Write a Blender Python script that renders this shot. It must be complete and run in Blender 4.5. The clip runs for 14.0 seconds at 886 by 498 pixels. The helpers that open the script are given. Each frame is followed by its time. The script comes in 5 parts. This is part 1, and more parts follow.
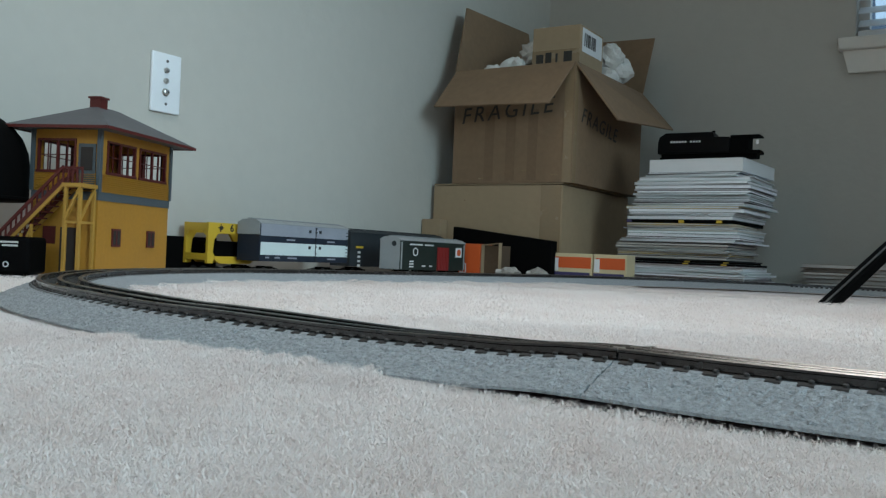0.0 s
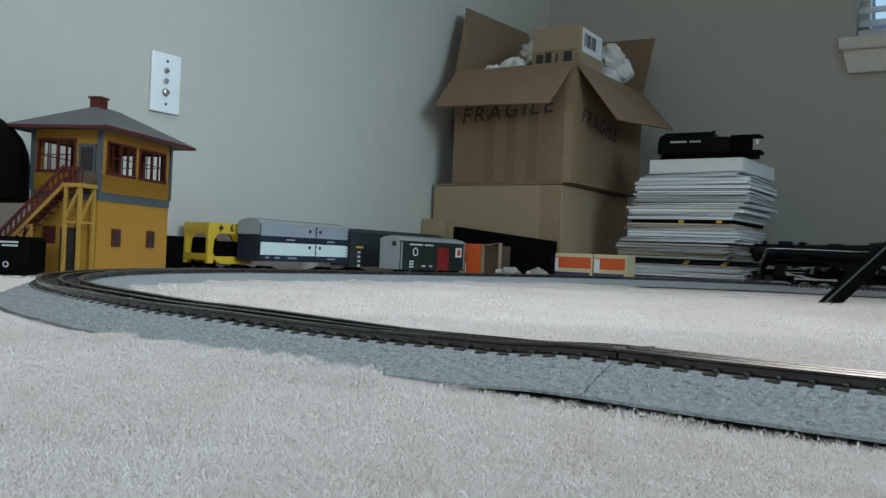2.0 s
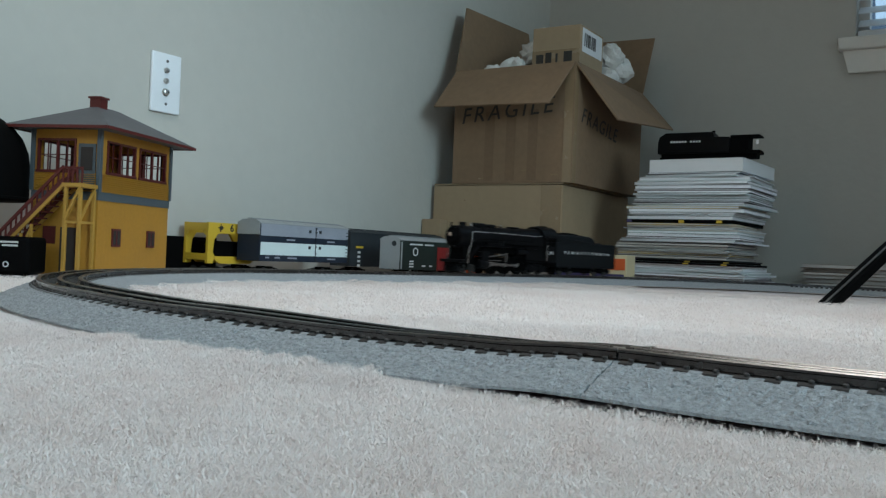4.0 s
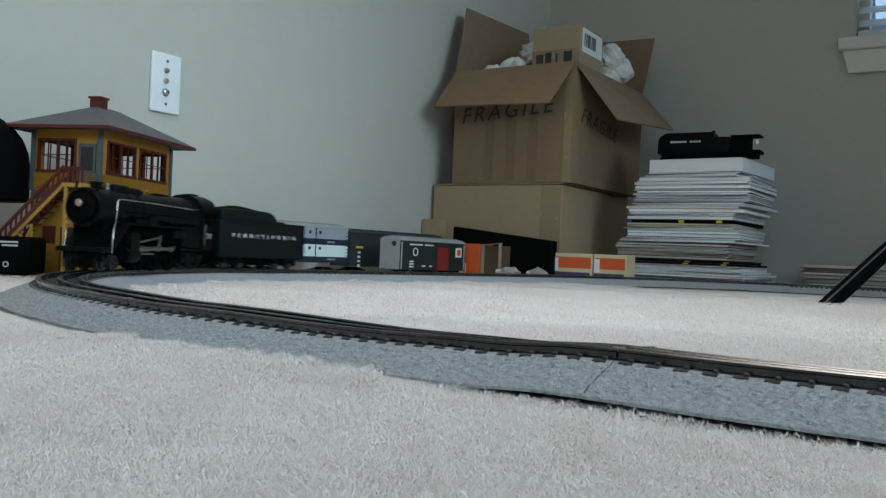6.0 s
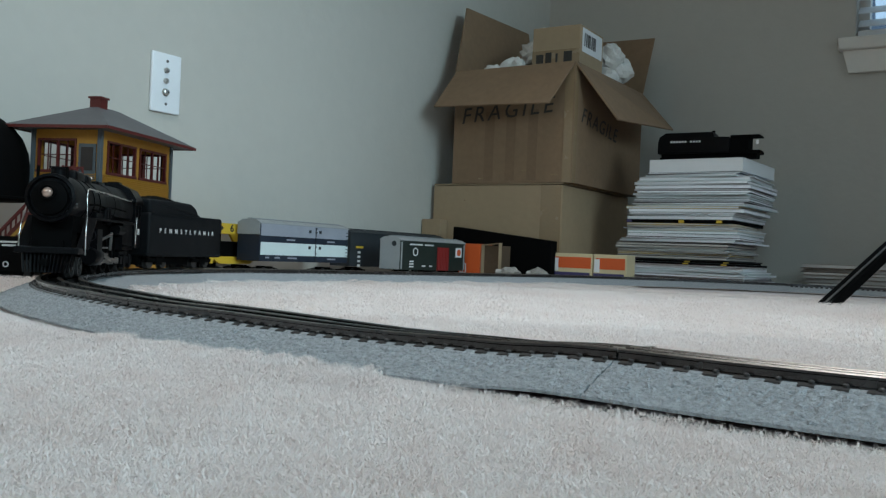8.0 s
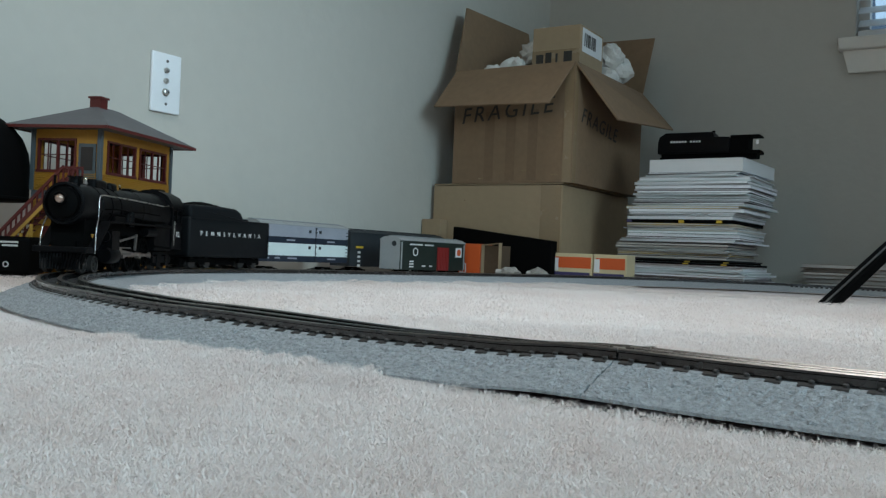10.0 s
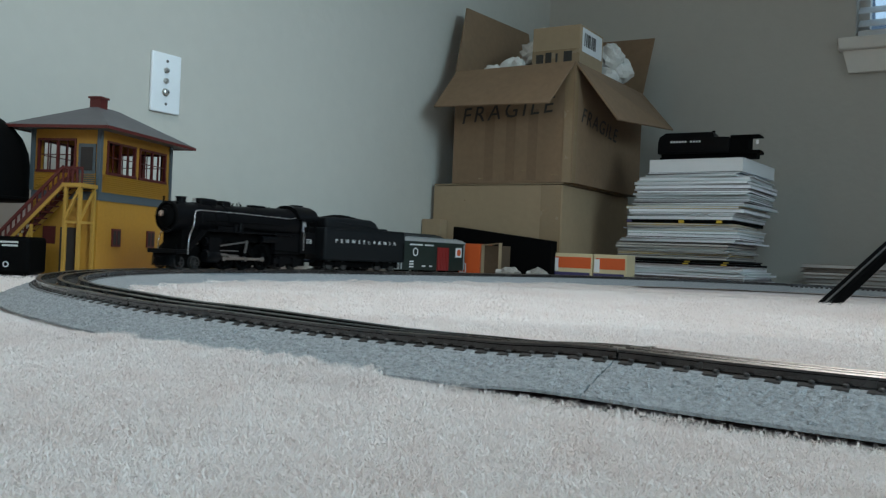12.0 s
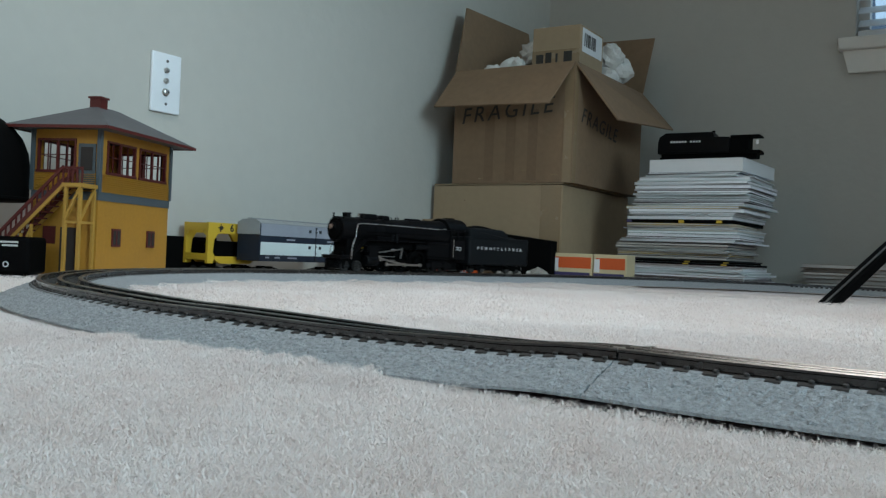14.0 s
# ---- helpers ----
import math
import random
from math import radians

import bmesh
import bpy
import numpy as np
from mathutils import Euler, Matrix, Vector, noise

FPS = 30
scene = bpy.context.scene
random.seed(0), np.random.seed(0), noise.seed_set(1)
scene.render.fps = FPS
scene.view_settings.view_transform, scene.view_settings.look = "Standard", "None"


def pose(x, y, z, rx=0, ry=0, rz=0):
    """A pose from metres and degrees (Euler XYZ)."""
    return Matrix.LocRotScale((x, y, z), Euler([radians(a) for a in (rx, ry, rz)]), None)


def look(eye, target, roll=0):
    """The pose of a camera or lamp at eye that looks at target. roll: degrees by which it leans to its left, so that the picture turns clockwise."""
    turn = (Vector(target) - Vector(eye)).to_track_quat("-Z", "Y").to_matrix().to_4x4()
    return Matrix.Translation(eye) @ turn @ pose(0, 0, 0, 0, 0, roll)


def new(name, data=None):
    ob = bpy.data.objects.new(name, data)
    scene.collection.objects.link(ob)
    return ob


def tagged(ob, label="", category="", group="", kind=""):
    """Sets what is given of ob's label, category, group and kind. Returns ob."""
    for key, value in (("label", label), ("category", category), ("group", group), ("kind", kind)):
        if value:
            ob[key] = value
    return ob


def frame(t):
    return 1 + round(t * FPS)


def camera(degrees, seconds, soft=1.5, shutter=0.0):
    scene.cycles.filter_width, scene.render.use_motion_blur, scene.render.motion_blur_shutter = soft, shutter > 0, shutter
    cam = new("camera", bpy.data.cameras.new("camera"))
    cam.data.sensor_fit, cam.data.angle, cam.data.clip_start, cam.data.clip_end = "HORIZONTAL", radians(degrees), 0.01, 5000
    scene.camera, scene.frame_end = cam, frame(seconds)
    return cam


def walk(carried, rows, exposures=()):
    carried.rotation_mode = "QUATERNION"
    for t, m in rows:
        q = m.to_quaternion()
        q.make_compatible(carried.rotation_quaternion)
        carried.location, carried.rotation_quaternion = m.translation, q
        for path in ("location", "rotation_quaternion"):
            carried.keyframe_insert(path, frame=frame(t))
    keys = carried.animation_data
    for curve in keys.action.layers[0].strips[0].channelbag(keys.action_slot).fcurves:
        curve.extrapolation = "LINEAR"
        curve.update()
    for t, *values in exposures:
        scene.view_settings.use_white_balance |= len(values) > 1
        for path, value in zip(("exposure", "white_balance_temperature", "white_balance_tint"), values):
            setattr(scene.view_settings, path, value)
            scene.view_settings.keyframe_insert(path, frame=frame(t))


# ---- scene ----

# ================= camera =================
EYE = (1.3842, -2.7526, 0.0496)
cam = camera(53.34, 14.0, soft=1.3, shutter=0.6)
CAM_POSE = look(EYE, (EYE[0] - 0.5446, EYE[1] + 0.8387, EYE[2] + 0.0063), 2.40)
walk(cam, [(0.0, CAM_POSE), (14.0, CAM_POSE)], exposures=[(0.0, -0.1, 5800, 6), (14.0, -0.1, 5800, 6)])

# ================= light =================
world = bpy.data.worlds.new("world")
scene.world = world
world.use_nodes = True
wn = world.node_tree
sky = wn.nodes.new("ShaderNodeTexSky")
sky.sky_type, sky.sun_disc = "NISHITA", False
sky.sun_elevation, sky.sun_rotation = radians(35), radians(120)
wn.links.new(sky.outputs[0], wn.nodes["Background"].inputs[0])
wn.nodes["Background"].inputs[1].default_value = 0.05


def area_lamp(name, eye, target, w, h, power, colour, spread=180):
    data = bpy.data.lights.new(name, "AREA")
    data.shape, data.size, data.size_y = "RECTANGLE", w, h
    data.energy, data.color, data.spread = power, colour, radians(spread)
    ob = new(name, data)
    ob.matrix_world = look(eye, target)
    return ob


# daylight through the far window's blinds, and fill added from an unseen side opening
area_lamp("window_daylight", (1.45, -0.04, 1.40), (1.45, -2.6, 0.6), 0.88, 1.25, 3.0, (0.60, 0.82, 1.0))
area_lamp("side_fill_light", (3.92, -2.7, 1.35), (0.0, -1.9, 0.5), 1.6, 1.3, 10.2, (0.74, 0.95, 1.0), 58)
# added overhead fill with a shielded beam, and a warm lamp behind the camera
area_lamp("overhead_fill_light", (1.05, -1.92, 2.40), (1.05, -1.92, 0.0), 0.45, 0.45, 6.8, (1.0, 0.95, 0.88), 78)
area_lamp("lamp_glow", (0.35, -4.6, 1.00), (1.0, -0.2, 0.6), 0.25, 0.25, 3.7, (1.0, 0.56, 0.28))
# fill lamp added behind the camera to cool the near carpet and roadbed
area_lamp("rear_fill_light", (2.2, -5.15, 1.45), (1.15, -2.45, 0.0), 1.1, 1.2, 3.0, (0.70, 0.94, 1.0), 48)



# ================= materials =================
def material(name, colour, rough=0.6, metal=0.0, vary=0.15, scale=20.0, bump=0.0, bump_scale=200.0, second=None, spec=0.5, piece=0.0):
    """A surface with two scales of colour variation and a fine relief."""
    m = bpy.data.materials.new(name)
    m.use_nodes = True
    nt = m.node_tree
    b = nt.nodes["Principled BSDF"]
    co = nt.nodes.new("ShaderNodeTexCoord")
    n1 = nt.nodes.new("ShaderNodeTexNoise")
    n1.inputs["Scale"].default_value, n1.inputs["Detail"].default_value = scale, 6.0
    n2 = nt.nodes.new("ShaderNodeTexNoise")
    n2.inputs["Scale"].default_value, n2.inputs["Detail"].default_value = scale * 9.0, 3.0
    mix = nt.nodes.new("ShaderNodeMath")
    mix.operation = "ADD"
    for n, slot in ((n1, 0), (n2, 1)):
        nt.links.new(co.outputs["Object"], n.inputs["Vector"])
        nt.links.new(n.outputs["Fac"], mix.inputs[slot])
    ramp = nt.nodes.new("ShaderNodeValToRGB")
    lo = [c * (1 - vary) for c in colour]
    hi = [min(1.0, c * (1 + vary)) for c in (second or colour)]
    ramp.color_ramp.elements[0].position, ramp.color_ramp.elements[1].position = 0.32, 0.68
    ramp.color_ramp.elements[0].color, ramp.color_ramp.elements[1].color = (*lo, 1), (*hi, 1)
    half = nt.nodes.new("ShaderNodeMath")
    half.operation = "MULTIPLY"
    half.inputs[1].default_value = 0.5
    nt.links.new(mix.outputs[0], half.inputs[0])
    nt.links.new(half.outputs[0], ramp.inputs[0])
    col = ramp.outputs[0]
    if piece:
        info = nt.nodes.new("ShaderNodeObjectInfo")
        hsv = nt.nodes.new("ShaderNodeHueSaturation")
        span = nt.nodes.new("ShaderNodeMapRange")
        span.inputs["To Min"].default_value, span.inputs["To Max"].default_value = 1 - piece, 1 + piece
        nt.links.new(info.outputs["Random"], span.inputs["Value"])
        nt.links.new(span.outputs[0], hsv.inputs["Value"])
        nt.links.new(col, hsv.inputs["Color"])
        col = hsv.outputs[0]
    nt.links.new(col, b.inputs["Base Color"])
    b.inputs["Metallic"].default_value = metal
    b.inputs["Specular IOR Level"].default_value = spec
    rr = nt.nodes.new("ShaderNodeMapRange")
    rr.inputs["To Min"].default_value, rr.inputs["To Max"].default_value = max(0.03, rough - 0.1), min(1.0, rough + 0.1)
    nt.links.new(n1.outputs["Fac"], rr.inputs["Value"])
    nt.links.new(rr.outputs[0], b.inputs["Roughness"])
    if bump:
        n3 = nt.nodes.new("ShaderNodeTexNoise")
        n3.inputs["Scale"].default_value, n3.inputs["Detail"].default_value = bump_scale, 4.0
        nt.links.new(co.outputs["Object"], n3.inputs["Vector"])
        bp = nt.nodes.new("ShaderNodeBump")
        bp.inputs["Strength"].default_value, bp.inputs["Distance"].default_value = bump, 0.002
        nt.links.new(n3.outputs["Fac"], bp.inputs["Height"])
        nt.links.new(bp.outputs[0], b.inputs["Normal"])
    return m


WALL = material("wall_paint", (0.50, 0.48, 0.43), 0.75, vary=0.03, scale=3.0, bump=0.35, bump_scale=60.0)
CEILING = material("ceiling_paint", (0.78, 0.78, 0.76), 0.9, vary=0.03, scale=4.0, bump=0.3, bump_scale=80.0)
CARPET = material("carpet", (0.67, 0.59, 0.54), 0.95, vary=0.06, scale=6.0, second=(0.72, 0.67, 0.65), bump=1.0, bump_scale=420.0, spec=0.1)
PILE = material("carpet_fibre", (0.76, 0.65, 0.60), 0.8, vary=0.06, scale=6.0, second=(0.78, 0.73, 0.70), spec=0.25)
WHITE_TRIM = material("white_trim", (0.72, 0.69, 0.63), 0.45, vary=0.03, scale=6.0)
WHITE_PLASTIC = material("white_plastic", (0.80, 0.82, 0.84), 0.35, vary=0.02, scale=30.0)
GLASS = bpy.data.materials.new("glass")
GLASS.use_nodes = True
GLASS.node_tree.nodes["Principled BSDF"].inputs["Transmission Weight"].default_value = 1.0
GLASS.node_tree.nodes["Principled BSDF"].inputs["Roughness"].default_value = 0.02
BLIND = material("blind_slat", (0.75, 0.78, 0.80), 0.5, vary=0.03, scale=20.0)
ROADBED = material("ballast_grey", (0.235, 0.25, 0.258), 0.8, vary=0.32, scale=420.0, bump=1.0, bump_scale=700.0, second=(0.32, 0.335, 0.345))
TIE = material("tie_black", (0.022, 0.020, 0.019), 0.5, vary=0.2, scale=150.0, piece=0.15)
RAIL = material("rail_steel", (0.15, 0.135, 0.122), 0.30, metal=0.95, vary=0.2, scale=30.0)
RAIL_DARK = material("rail_blackened", (0.11, 0.112, 0.115), 0.26, metal=0.95, vary=0.25, scale=30.0)
CARDBOARD = material("cardboard", (0.215, 0.138, 0.078), 0.85, vary=0.10, scale=7.0, bump=0.25, bump_scale=120.0)
CARD_DARK = material("cardboard_edge", (0.22, 0.145, 0.085), 0.9, vary=0.12, scale=12.0)
CARD_TAN = material("cardboard_tan", (0.33, 0.24, 0.145), 0.8, vary=0.07, scale=6.0, bump=0.2, bump_scale=110.0)
CARD_SHADE = material("shaded_card_inside", (0.10, 0.065, 0.038), 0.9, vary=0.12, scale=12.0)
WRAP = material("wrap_film", (0.30, 0.28, 0.25), 0.35, vary=0.35, scale=60.0, bump=0.4, bump_scale=90.0)
TAPE = material("packing_tape", (0.27, 0.19, 0.11), 0.25, vary=0.05, scale=20.0)
INK = material("marker_ink", (0.03, 0.025, 0.02), 0.6, vary=0.2, scale=60.0)


def page_material(name, lo, hi):
    """The cut edges of many sheets: fine level streaks, each block its own tone."""
    m = material(name, hi, 0.8, vary=0.05, scale=30.0, piece=0.16)
    nt = m.node_tree
    hsv = next(n for n in nt.nodes if n.bl_idname == "ShaderNodeHueSaturation")
    co, mp, nz = nt.nodes.new("ShaderNodeTexCoord"), nt.nodes.new("ShaderNodeMapping"), nt.nodes.new("ShaderNodeTexNoise")
    mp.inputs["Scale"].default_value = (3.0, 3.0, 700.0)
    nz.inputs["Scale"].default_value, nz.inputs["Detail"].default_value = 1.0, 4.0
    rp, mx = nt.nodes.new("ShaderNodeValToRGB"), nt.nodes.new("ShaderNodeMixRGB")
    rp.color_ramp.elements[0].position, rp.color_ramp.elements[1].position = 0.34, 0.60
    rp.color_ramp.elements[0].color, rp.color_ramp.elements[1].color = (*[a / b for a, b in zip(lo, hi)], 1), (1, 1, 1, 1)
    mx.blend_type, mx.inputs[0].default_value = "MULTIPLY", 1.0
    nt.links.new(co.outputs["Object"], mp.inputs[0])
    nt.links.new(mp.outputs[0], nz.inputs["Vector"])
    nt.links.new(nz.outputs["Fac"], rp.inputs[0])
    nt.links.new(hsv.outputs[0], mx.inputs[1])
    nt.links.new(rp.outputs[0], mx.inputs[2])
    nt.links.new(mx.outputs[0], nt.nodes["Principled BSDF"].inputs["Base Color"])
    return m


PAPER = page_material("page_edges", (0.60, 0.60, 0.62), (0.88, 0.88, 0.90))
PAPER_WARM = page_material("page_edges_warm", (0.30, 0.28, 0.25), (0.62, 0.58, 0.54))
CRUMPLE = material("packing_paper", (0.66, 0.64, 0.60), 0.7, vary=0.08, scale=20.0, bump=0.4, bump_scale=60.0)
BLACK_PAINT = material("black_enamel", (0.0035, 0.0035, 0.004), 0.42, vary=0.15, scale=60.0, bump=0.08, bump_scale=400.0, spec=0.07)
BLACK_MATT = material("black_matt", (0.003, 0.003, 0.003), 0.7, vary=0.2, scale=60.0, spec=0.03)
TENDER_BLACK = material("tender_black", (0.006, 0.007, 0.008), 0.55, vary=0.12, scale=60.0, bump=0.05, bump_scale=400.0, spec=0.12)
WHEEL_STEEL = material("wheel_steel", (0.05, 0.048, 0.046), 0.5, metal=0.6, vary=0.2, scale=80.0)
ROD_STEEL = material("rod_steel", (0.34, 0.32, 0.30), 0.38, metal=1.0, vary=0.15, scale=80.0)
CARD_BAND = material("cardboard_darker", (0.185, 0.117, 0.066), 0.88, vary=0.12, scale=9.0)
NICKEL = material("nickel", (0.55, 0.53, 0.50), 0.28, metal=1.0, vary=0.1, scale=80.0)
DULL_STEEL = material("dull_steel", (0.22, 0.21, 0.20), 0.42, metal=0.9, vary=0.15, scale=80.0)
LENS = material("headlight_lens", (0.50, 0.36, 0.29), 0.12, metal=0.6, vary=0.1, scale=90.0)
LETTER_WHITE = material("white_lettering", (0.72, 0.72, 0.70), 0.6, vary=0.04, scale=100.0)
YELLOW_WOOD = material("tower_yellow", (0.40, 0.195, 0.02), 0.55, vary=0.08, scale=20.0, bump=0.1, bump_scale=200.0)
TRIM_YELLOW = material("tower_yellow_trim", (0.40, 0.225, 0.035), 0.5, vary=0.08, scale=30.0)
OXIDE_RED = material("tower_red", (0.085, 0.011, 0.009), 0.5, vary=0.12, scale=40.0)
SLATE_GREY = material("roof_grey", (0.085, 0.084, 0.088), 0.6, vary=0.07, scale=30.0, bump=0.2, bump_scale=300.0)
BAND_GREY = material("band_grey", (0.075, 0.09, 0.10), 0.5, vary=0.06, scale=30.0)
DARK_ROOM = material("tower_interior", (0.03, 0.022, 0.018), 0.8, vary=0.1, scale=20.0)
CAR_YELLOW = material("car_yellow", (0.60, 0.40, 0.028), 0.45, vary=0.05, scale=40.0)
CAR_NAVY = material("car_navy", (0.008, 0.015, 0.030), 0.5, vary=0.1, scale=40.0)
CAR_SILVER = material("car_silver", (0.33, 0.35, 0.40), 0.45, metal=0.2, vary=0.06, scale=40.0)
CAR_WHITE = material("car_white", (0.62, 0.70, 0.69), 0.45, vary=0.04, scale=40.0)
CAR_GREY = material("car_grey", (0.30, 0.31, 0.31), 0.5, vary=0.07, scale=40.0)
CAR_DARK = material("car_dark_grey", (0.022, 0.027, 0.031), 0.6, vary=0.1, scale=40.0)
CAR_GREEN = material("car_dark_green", (0.007, 0.016, 0.012), 0.55, vary=0.1, scale=40.0)
CAR_RED = material("car_red", (0.21, 0.016, 0.014), 0.5, vary=0.08, scale=40.0)
ORANGE = material("box_orange", (0.60, 0.10, 0.018), 0.5, vary=0.06, scale=30.0)
CREAM = material("box_cream", (0.60, 0.50, 0.30), 0.6, vary=0.06, scale=30.0)
BOX_BLUE = material("box_blue", (0.05, 0.04, 0.12), 0.5, vary=0.06, scale=30.0)
LABEL_WHITE = material("label_white", (0.72, 0.72, 0.72), 0.5, vary=0.03, scale=60.0)


# ================= mesh helpers =================
def box(bm, x0, x1, y0, y1, z0, z1, m=None):
    """An axis-aligned block, turned by m."""
    v = [bm.verts.new((x, y, z)) for x in (x0, x1) for y in (y0, y1) for z in (z0, z1)]
    for f in ((0, 1, 3, 2), (4, 6, 7, 5), (0, 4, 5, 1), (2, 3, 7, 6), (0, 2, 6, 4), (1, 5, 7, 3)):
        bm.faces.new([v[i] for i in f])
    if m:
        bmesh.ops.transform(bm, matrix=m, verts=v)
    return v


def rounded(bm, width, segments=2):
    bmesh.ops.recalc_face_normals(bm, faces=bm.faces)
    bmesh.ops.bevel(bm, geom=list(bm.edges), offset=width, segments=segments, affect="EDGES", profile=0.6)


def rod(bm, a, b, r0, r1=None, seg=12, caps=True):
    """A round bar from a to b."""
    a, b = Vector(a), Vector(b)
    d = b - a
    m = Matrix.Translation((a + b) / 2) @ d.to_track_quat("Z", "Y").to_matrix().to_4x4()
    return bmesh.ops.create_cone(bm, cap_ends=caps, segments=seg, radius1=r0, radius2=r0 if r1 is None else r1, depth=d.length, matrix=m)["verts"]


def tube(bm, pts, r, seg=8):
    """A wire of round section through pts."""
    for a, b in zip(pts, pts[1:]):
        rod(bm, a, b, r, seg=seg)
    for p in pts[1:-1]:
        bmesh.ops.create_icosphere(bm, subdivisions=1, radius=r, matrix=Matrix.Translation(p))


def bar(bm, a, b, w, h):
    """A straight bar of rectangular section from a to b, upright in h."""
    a, b = Vector(a), Vector(b)
    d = b - a
    side = d.cross(Vector((0, 0, 1)))
    side = (side.normalized() if side.length > 1e-6 else Vector((1, 0, 0))) * w / 2
    up = side.cross(d).normalized() * h / 2
    v = [bm.verts.new(p + i * side + j * up) for p in (a, b) for i in (-1, 1) for j in (-1, 1)]
    for f in ((0, 1, 3, 2), (4, 6, 7, 5), (0, 4, 5, 1), (2, 3, 7, 6), (0, 2, 6, 4), (1, 5, 7, 3)):
        bm.faces.new([v[i] for i in f])


def lathe(bm, profile, seg=28, m=None):
    """A solid turned about the x axis: profile of (x, radius)."""
    rings = []
    for x, r in profile:
        rings.append([bm.verts.new((x, r * math.cos(2 * math.pi * k / seg), r * math.sin(2 * math.pi * k / seg))) for k in range(seg)])
    for a, b in zip(rings, rings[1:]):
        for k in range(seg):
            bm.faces.new((a[k], a[(k + 1) % seg], b[(k + 1) % seg], b[k]))
    bm.faces.new(rings[0][::-1])
    bm.faces.new(rings[-1])
    if m:
        bmesh.ops.transform(bm, matrix=m, verts=[v for r in rings for v in r])


def prism(bm, outline, y0, y1):
    """An outline in x, z carried from y0 to y1."""
    a = [bm.verts.new((x, y0, z)) for x, z in outline]
    b = [bm.verts.new((x, y1, z)) for x, z in outline]
    n = len(outline)
    bm.faces.new(a[::-1])
    bm.faces.new(b)
    for k in range(n):
        bm.faces.new((a[k], a[(k + 1) % n], b[(k + 1) % n], b[k]))


def section(bm, outline, x0, x1):
    """An outline in y, z carried from x0 to x1."""
    a = [bm.verts.new((x0, y, z)) for y, z in outline]
    b = [bm.verts.new((x1, y, z)) for y, z in outline]
    n = len(outline)
    bm.faces.new(a[::-1])
    bm.faces.new(b)
    for k in range(n):
        bm.faces.new((a[k], a[(k + 1) % n], b[(k + 1) % n], b[k]))


def slab(bm, corners, thick):
    """A board: four corners and a thickness along the normal."""
    c = [Vector(p) for p in corners]
    n = (c[1] - c[0]).cross(c[3] - c[0]).normalized() * thick
    a = [bm.verts.new(p) for p in c]
    b = [bm.verts.new(p + n) for p in c]
    bm.faces.new(a[::-1])
    bm.faces.new(b)
    for k in range(4):
        bm.faces.new((a[k], a[(k + 1) % 4], b[(k + 1) % 4], b[k]))


def mesh_of(name, bm, mat, smooth=0.0):
    bmesh.ops.recalc_face_normals(bm, faces=bm.faces)
    me = bpy.data.meshes.new(name)
    bm.to_mesh(me)
    bm.free()
    me.materials.append(mat)
    if smooth:
        me.shade_smooth()
        me.set_sharp_from_angle(angle=radians(smooth))
    return me


def part(name, bm, mat, parent=None, label="", smooth=0.0, m=None):
    """One mesh object, under a thing or a part."""
    ob = new(name, bm if isinstance(bm, bpy.types.Mesh) else mesh_of(name, bm, mat, smooth))
    ob.parent = parent
    if m:
        ob.matrix_basis = m
    return tagged(ob, label)


def empty(name, m, label, category, group="", kind=""):
    ob = new(name)
    ob.empty_display_size = 0.02
    ob.matrix_basis = m
    return tagged(ob, label, category, group, kind)


def lettering(name, text, size, m, mat, parent, depth=0.0002, spacing=1.0, shear=0.0, thin=0.0):
    """Raised writing from the built-in font, centred, in the plane of m."""
    cu = bpy.data.curves.new(name, "FONT")
    cu.body, cu.size, cu.extrude, cu.align_x, cu.align_y = text, size, depth, "CENTER", "CENTER"
    cu.space_character, cu.shear, cu.resolution_u, cu.offset = spacing, shear, 3, thin
    tmp = bpy.data.objects.new(name, cu)
    scene.collection.objects.link(tmp)
    bpy.context.view_layer.update()
    me = bpy.data.meshes.new_from_object(tmp.evaluated_get(bpy.context.evaluated_depsgraph_get()))
    bpy.data.objects.remove(tmp)
    me.materials.clear()
    me.materials.append(mat)
    return part(name, me, mat, parent, m=m)


B = bmesh.new

# ================= the room =================
CARPET_Z = -0.006
W, D, HGT = 4.0, -5.2, 2.44


